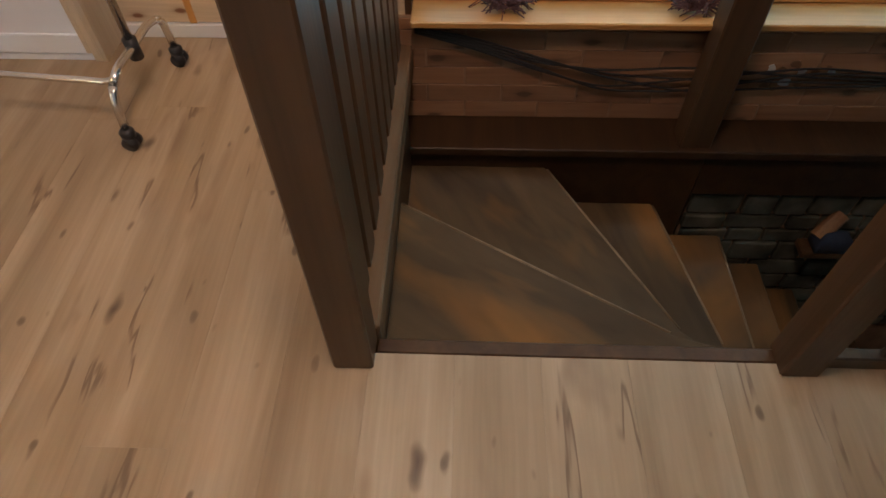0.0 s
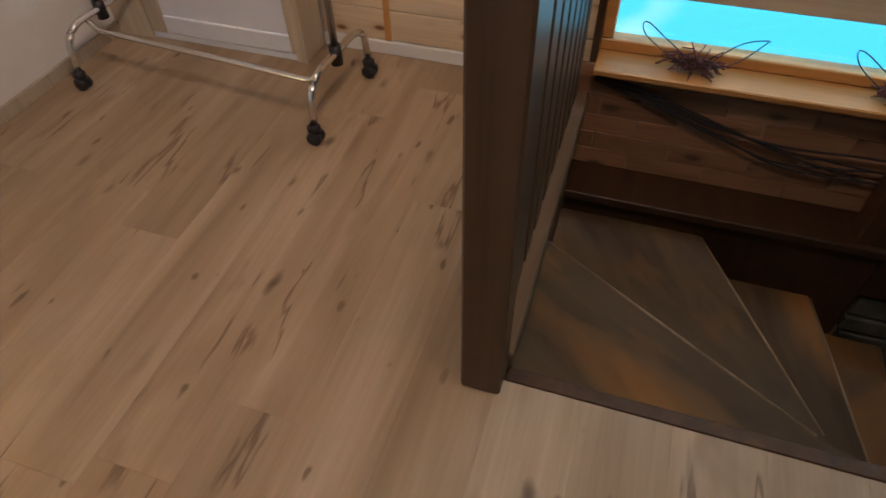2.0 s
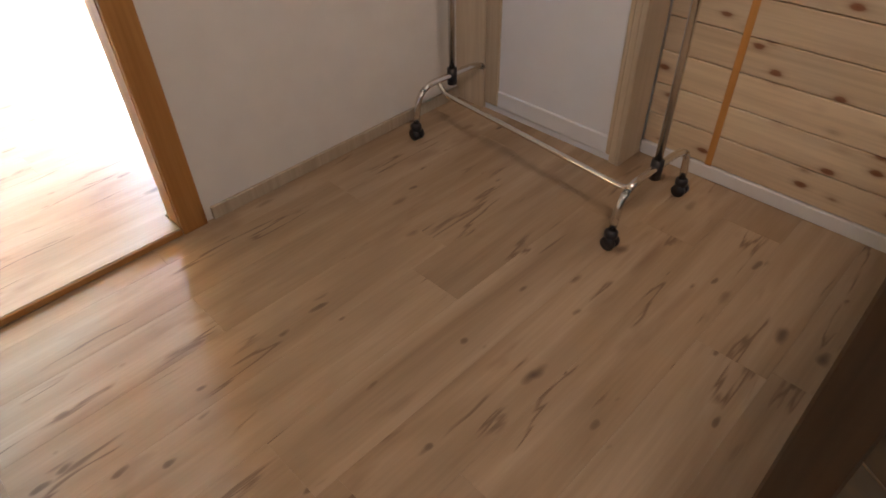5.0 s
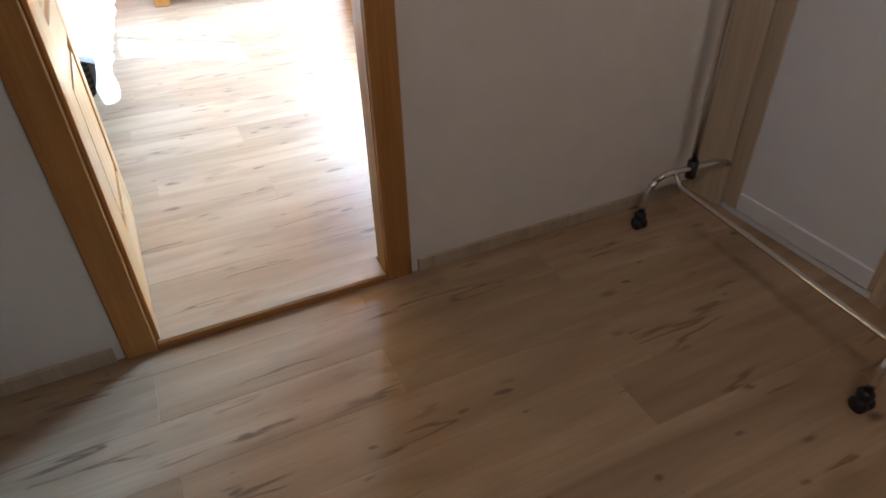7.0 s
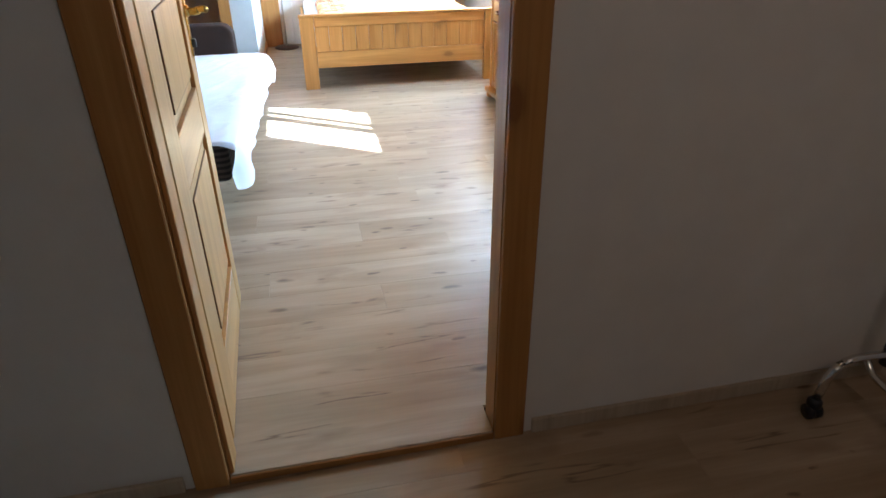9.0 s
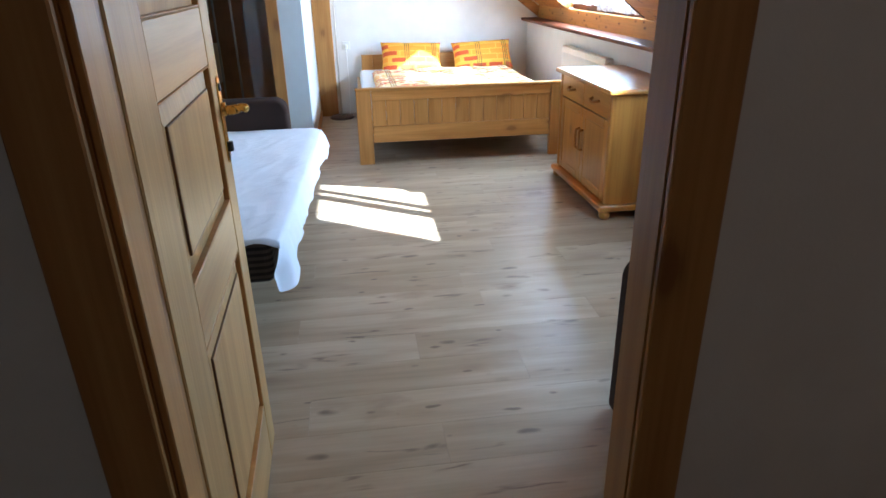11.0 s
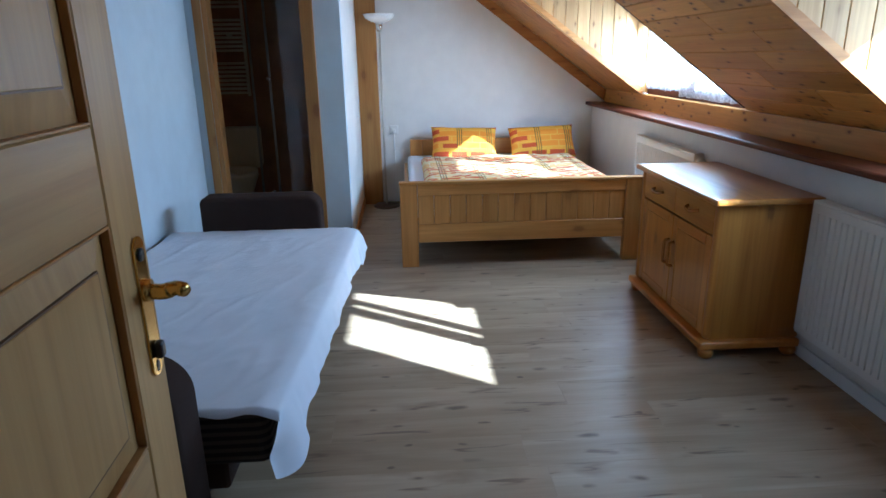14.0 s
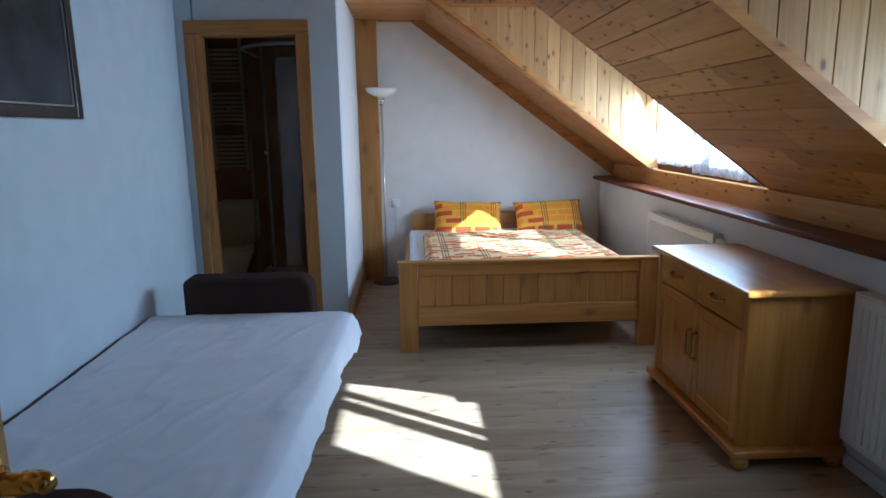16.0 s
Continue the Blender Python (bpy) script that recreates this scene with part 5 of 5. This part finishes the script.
def stairs():
    s = thing("staircase", (1.5, -2.5, -1.3), "worn dark brown winder stairs going down beside the landing", "stairs")
    xE = 1.965
    t1 = [(1.024, -1.84), (1.61, -1.84), (1.16, -2.60), (1.10, -2.80), (1.024, -2.90)]
    t2 = [(1.585, -1.84), (xE, -1.84), (xE, -2.335), (1.285, -2.695), (1.10, -2.90), (1.024, -2.94), (1.024, -2.85), (1.12, -2.60)]
    t3 = [(xE, -2.30), (xE, -2.765), (1.347, -2.895), (1.024, -3.02), (1.024, -2.90), (1.26, -2.68)]
    t4 = [(xE, -2.73), (xE, -3.08), (1.40, -3.09), (1.024, -3.12), (1.024, -2.98), (1.33, -2.86)]
    for k, t in enumerate((t1, t2, t3, t4)):
        zt = -0.185 * (k + 1)
        part("tread", prism(t, "z", zt - 0.035, zt, 0.006, seg=2), M_TREADS[k], s, "worn stained winder tread")
    for k in range(4, 12):
        zt = -0.185 * (k + 1)
        ya = -3.05 - (k - 4) * 0.0
        y1 = -3.06 - (k - 4) * 0.225
        if y1 - 0.26 < -4.39:
            break
        part("tread", box(1.024, xE, y1 - 0.25, y1, zt - 0.035, zt, 0.004), M_TREADS[3], s, "worn stained straight tread")
    risers = [((1.61, -1.84), (1.16, -2.60), -0.37, -0.22), ((xE, -2.335), (1.285, -2.695), -0.555, -0.405), ((xE, -2.765), (1.347, -2.895), -0.74, -0.59), ((xE, -3.08), (1.03, -3.11), -0.925, -0.775)]
    for a, b, z0, z1 in risers:
        d = (Vector((b[0], b[1])) - Vector(a)).normalized()
        nrm = Vector((-d.y, d.x)) * 0.018
        if nrm.y < 0:
            nrm = -nrm
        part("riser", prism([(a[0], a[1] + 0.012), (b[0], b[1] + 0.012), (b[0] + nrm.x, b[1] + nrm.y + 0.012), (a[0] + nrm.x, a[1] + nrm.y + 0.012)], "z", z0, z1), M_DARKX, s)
    for k, (a, b, zt) in enumerate((((1.606, -1.848), (1.165, -2.595), -0.185), ((1.955, -2.342), (1.290, -2.694), -0.37), ((1.955, -2.770), (1.352, -2.896), -0.555), ((1.955, -3.082), (1.41, -3.091), -0.74))):
        part("nosing_edge", tube([(*a, zt - 0.004), (*b, zt - 0.004)], 0.0052, 6), M_TREAD_EDGE, s, "thin pale strip along the tread edge", True)
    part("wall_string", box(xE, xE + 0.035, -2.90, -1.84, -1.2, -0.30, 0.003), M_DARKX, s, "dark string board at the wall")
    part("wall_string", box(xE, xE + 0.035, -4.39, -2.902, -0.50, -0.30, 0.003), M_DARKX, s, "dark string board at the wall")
    return s


stairs()
structure("trim_lower_ledge", box(1.88, 1.964, -4.39, -3.40, -0.775, -0.742, 0.006), M_DARK, "dark lower ledge of the stair wall")
structure("trim_wall_ledge", box(1.940, 2.128, -4.39, -1.801, -0.296, -0.262, 0.004), M_DARKX, "dark timber ledge along the stair wall")
oldw = bpy.data.objects["wall_east_stairs"]
rnd = random.Random(21)
brick_meshes = {}
row, z = 0, -0.260
while z < 0.13:
    h = min(0.071, 0.1395 - z)
    y = -4.39 - (0.13 if row % 2 else 0.0)
    while y < -1.802:
        a, b = max(y, -4.39), min(y + 0.255, -1.802)
        y += 0.262
        if b - a < 0.02:
            continue
        key = (round(b - a, 3), round(h, 3))
        if key not in brick_meshes:
            bm = box(-0.008, 0.008, -(b - a) / 2, (b - a) / 2, 0, h - 0.003, 0.0015)
            me = bpy.data.meshes.new("brick")
            bm.to_mesh(me)
            bm.free()
            me.materials.append(M_OLD)
            brick_meshes[key] = me
        ob = new("brick", brick_meshes[key])
        ob.location = (2.120 + rnd.uniform(-0.002, 0.002), (a + b) / 2, z)
        ob.rotation_euler = (rnd.uniform(-0.006, 0.006), 0, rnd.uniform(-0.01, 0.01))
        ob.parent = oldw
    z += 0.0715
    row += 1
structure("wall_stairs_mortar", box(2.1155, 2.129, -4.39, -1.802, -0.2605, 0.1395), M_MORTAR, "flush mortar between the painted bricks")
low_wall = structure("wall_stairs_low", box(2.0, 2.129, -4.39, -2.92, -2.6, -0.51), M_MORTAR, "rough wall under the string board")
for k in range(11):
    yc, zc, r = -3.05 - 0.036 * (k % 7) - rnd.uniform(0, 0.02), (-0.035 if k < 7 else -0.105) + rnd.uniform(-0.02, 0.02), rnd.uniform(0.010, 0.022)
    pts = [(yc + r * rnd.uniform(0.6, 1.3) * math.cos(math.pi * i / 4), zc + r * rnd.uniform(0.5, 1.0) * math.sin(math.pi * i / 4)) for i in range(8)]
    part("flake", prism(pts, "x", 2.1075, 2.1105), M_BEAD if k % 3 else M_WHITEP, oldw, "dark flake of peeling paint" if k % 3 else "pale flake of peeling paint")
row, z = 0, -1.42
while z < -0.52:
    h = rnd.uniform(0.075, 0.12)
    y = -4.38 - rnd.uniform(0, 0.1)
    while y < -2.93:
        w = rnd.uniform(0.12, 0.26)
        a, b = max(y, -4.385), min(y + w - 0.012, -2.925)
        y += w
        if b - a > 0.03:
            bm = box(1.975 + rnd.uniform(0, 0.012), 2.01, a, b, z, min(z + h - 0.012, -0.512), 0.008, 2)
            part("stone", bm, M_MOSS, low_wall)
    z += h
ws = thing("window_stairs", (2.1, -3.0, 0.15), "stair window with pine sill and crossing pine board", "", "", "structure")
part("window_sill", box(2.045, 2.30, -4.39, -1.862, 0.142, 0.165, 0.004), M_BEDL, ws, "pale pine sill board")
part("window_frame", box(2.17, 2.20, -4.39, -1.862, 0.166, 0.205, 0.004), M_BEDL, ws)
part("window_frame", box(2.17, 2.20, -1.90, -1.862, 0.206, 1.34, 0.004), M_BEDL, ws)
part("cross_board", box(2.168, 2.19, -4.39, -1.902, 0.36, 0.50, 0.003), M_RAW, ws, "raw pine board across the window")
part("window_frame", box(2.17, 2.20, -4.39, -1.902, 1.30, 1.34, 0.004), M_BEDL, ws)
pn = part("pane", box(2.192, 2.196, -4.39, -1.902, 0.206, 1.299), M_GLASS, ws)
pn.visible_shadow = False
mb, nb, lb, bb = mat("bright_sky_backdrop")
em = nb.new("ShaderNodeEmission")
sky_noise, sky_at = nb.new("ShaderNodeTexNoise"), nb.new("ShaderNodeTexCoord")
sky_noise.inputs["Scale"].default_value = 1.7
sky_noise.inputs["Detail"].default_value = 2
lb.new(sky_at.outputs["Object"], sky_noise.inputs["Vector"])
sky_ramp = ramp(nb, [(0.50, (0.07, 0.58, 0.90)), (0.72, (0.62, 0.88, 0.97))])
lb.new(sky_noise.outputs["Fac"], sky_ramp.inputs[0])
lb.new(sky_ramp.outputs[0], em.inputs[0])
em.inputs[1].default_value = 0.036
lb.new(em.outputs[0], nb["Material Output"].inputs["Surface"])
structure("backdrop_sky", box(2.60, 2.62, -5.2, -1.2, -0.6, 2.2), mb, "bright blue sky outside the stair window")


def twig_bundle(y, seed):
    t = thing("dried_twig_wreath", (2.11, y, 0.166), "dark dried twigs with wire loops on the pine sill", "decoration", "twig bundles on the sill")
    rnd = random.Random(seed)
    bm = bmesh.new()
    for k in range(110):
        a, e = rnd.uniform(0, 6.28), rnd.uniform(-0.05, 0.9)
        L = rnd.uniform(0.03, 0.095)
        p = Vector((2.11 + rnd.uniform(-0.02, 0.02), y + rnd.uniform(-0.04, 0.04), 0.185))
        d = Vector((0.35 * math.cos(a), math.sin(a), e)).normalized()
        q = p + d * L * 0.5 + Vector((0, 0, rnd.uniform(-0.01, 0.02)))
        tube([p, q, p + d * L + Vector((0, 0, -0.02))], 0.0022, 5, bm)
    for v in bm.verts:
        v.co.z = max(v.co.z, 0.1665)
    part("twig_tangle", bm, M_TWIG, t, "dense dark twigs")
    for s in (-1, 1):
        pts = [(2.11 + 0.01 * math.sin(3 * a), y + s * (0.03 + 0.075 * (1 - math.cos(a)) ), 0.19 + 0.055 * (1 - math.cos(a)) + 0.026 * math.sin(a) * s) for a in [radians(20 * k) for k in range(19)]]
        part("wire_loop", tube(pts, 0.002, 5), M_BLACK, t, "thin dark wire loop", True)


twig_bundle(-2.16, 1)
twig_bundle(-2.75, 2)
cb = thing("cable_bundle", (2.1, -2.4, 0.0), "sagging bundle of black cables along the stair wall", "cable")
for k in range(5):
    o = 0.012 * k
    pts = [(2.098 - 0.004 * (k % 2), -1.87, 0.11 - 0.3 * o), (2.092, -2.05, 0.085 - o * 0.8), (2.09, -2.25, 0.02 - o), (2.088, -2.50, -0.06 - 1.6 * o + 0.03 * (k % 3)), (2.09, -2.78, -0.12 + 0.05 * (k % 3)), (2.095, -3.2, -0.10 + 0.02 * k), (2.10, -3.8, -0.08)]
    part("cable", tube(bend(pts, 0.08, 3), 0.0045, 6), M_CABLE, cb, "", True)
M_LOG = wood("cut_log", (0.28, 0.13, 0.06), (0.40, 0.20, 0.09), "Z", knots=0)
rg = thing("rag", (1.93, -3.5, -0.76), "crumpled dark blue rag beside the log end", "cloth")
part("rag_cloth", soft_slab(1.88, 1.955, -3.58, -3.44, -0.74, -0.66, 16, 20, 8.0, 0.05, 0.04), plain("dark_blue_cloth", (0.02, 0.03, 0.06), 0.9, vary=0.3), rg, "", True)
pg = thing("wooden_log", (1.98, -3.35, -0.6), "short cut log end on the lower wall ledge", "log")
part("log_body", tube([(1.93, -3.45, -0.70), (1.985, -3.53, -0.62)], 0.032, 14), M_LOG, pg, "", False)

# ---- floor boards ----
def floorboards(host, x0, x1, y0, y1, z, width, length, seed, hole=None, start=0):
    rnd = random.Random(seed)
    y = y0
    first = True
    meshes = {}
    BASE.setdefault(host, Vector((0, 0, 0)))
    while y < y1 - 0.01:
        w = min(start if first and start else width, y1 - y)
        x = x0 - rnd.uniform(0.1, length - 0.2)
        while x < x1:
            a, b = max(x, x0), min(x + length, x1)
            if hole and y + w > hole[2] and y + 0.02 < hole[3]:
                b = min(b, hole[0])
            x += length
            if b - a < 0.03:
                continue
            key = (round(b - a, 3), round(w, 3))
            if key not in meshes:
                bm = box(-(b - a) / 2 + 0.0001, (b - a) / 2 - 0.0001, -w / 2 + 0.0001, w / 2 - 0.0001, -0.0115, 0, 0.0006)
                me = bpy.data.meshes.new("floorboard")
                bm.to_mesh(me)
                bm.free()
                me.materials.append(M_LAMI)
                meshes[key] = me
            ob = new("floorboard", meshes[key])
            ob.location = ((a + b) / 2, y + w / 2, z)
            ob.parent = host
        y += w
        first = False


floorboards(bpy.data.objects["floor_landing"], -1.7, 2.222, -4.40, -0.001, 0.0, 0.192, 1.28, 5, (0.982, 2.3, -4.5, -1.845), 0.065)
floorboards(bpy.data.objects["floor_bedroom"], WX, KX, WT - 0.02, EY, FZ, 0.192, 1.28, 9)
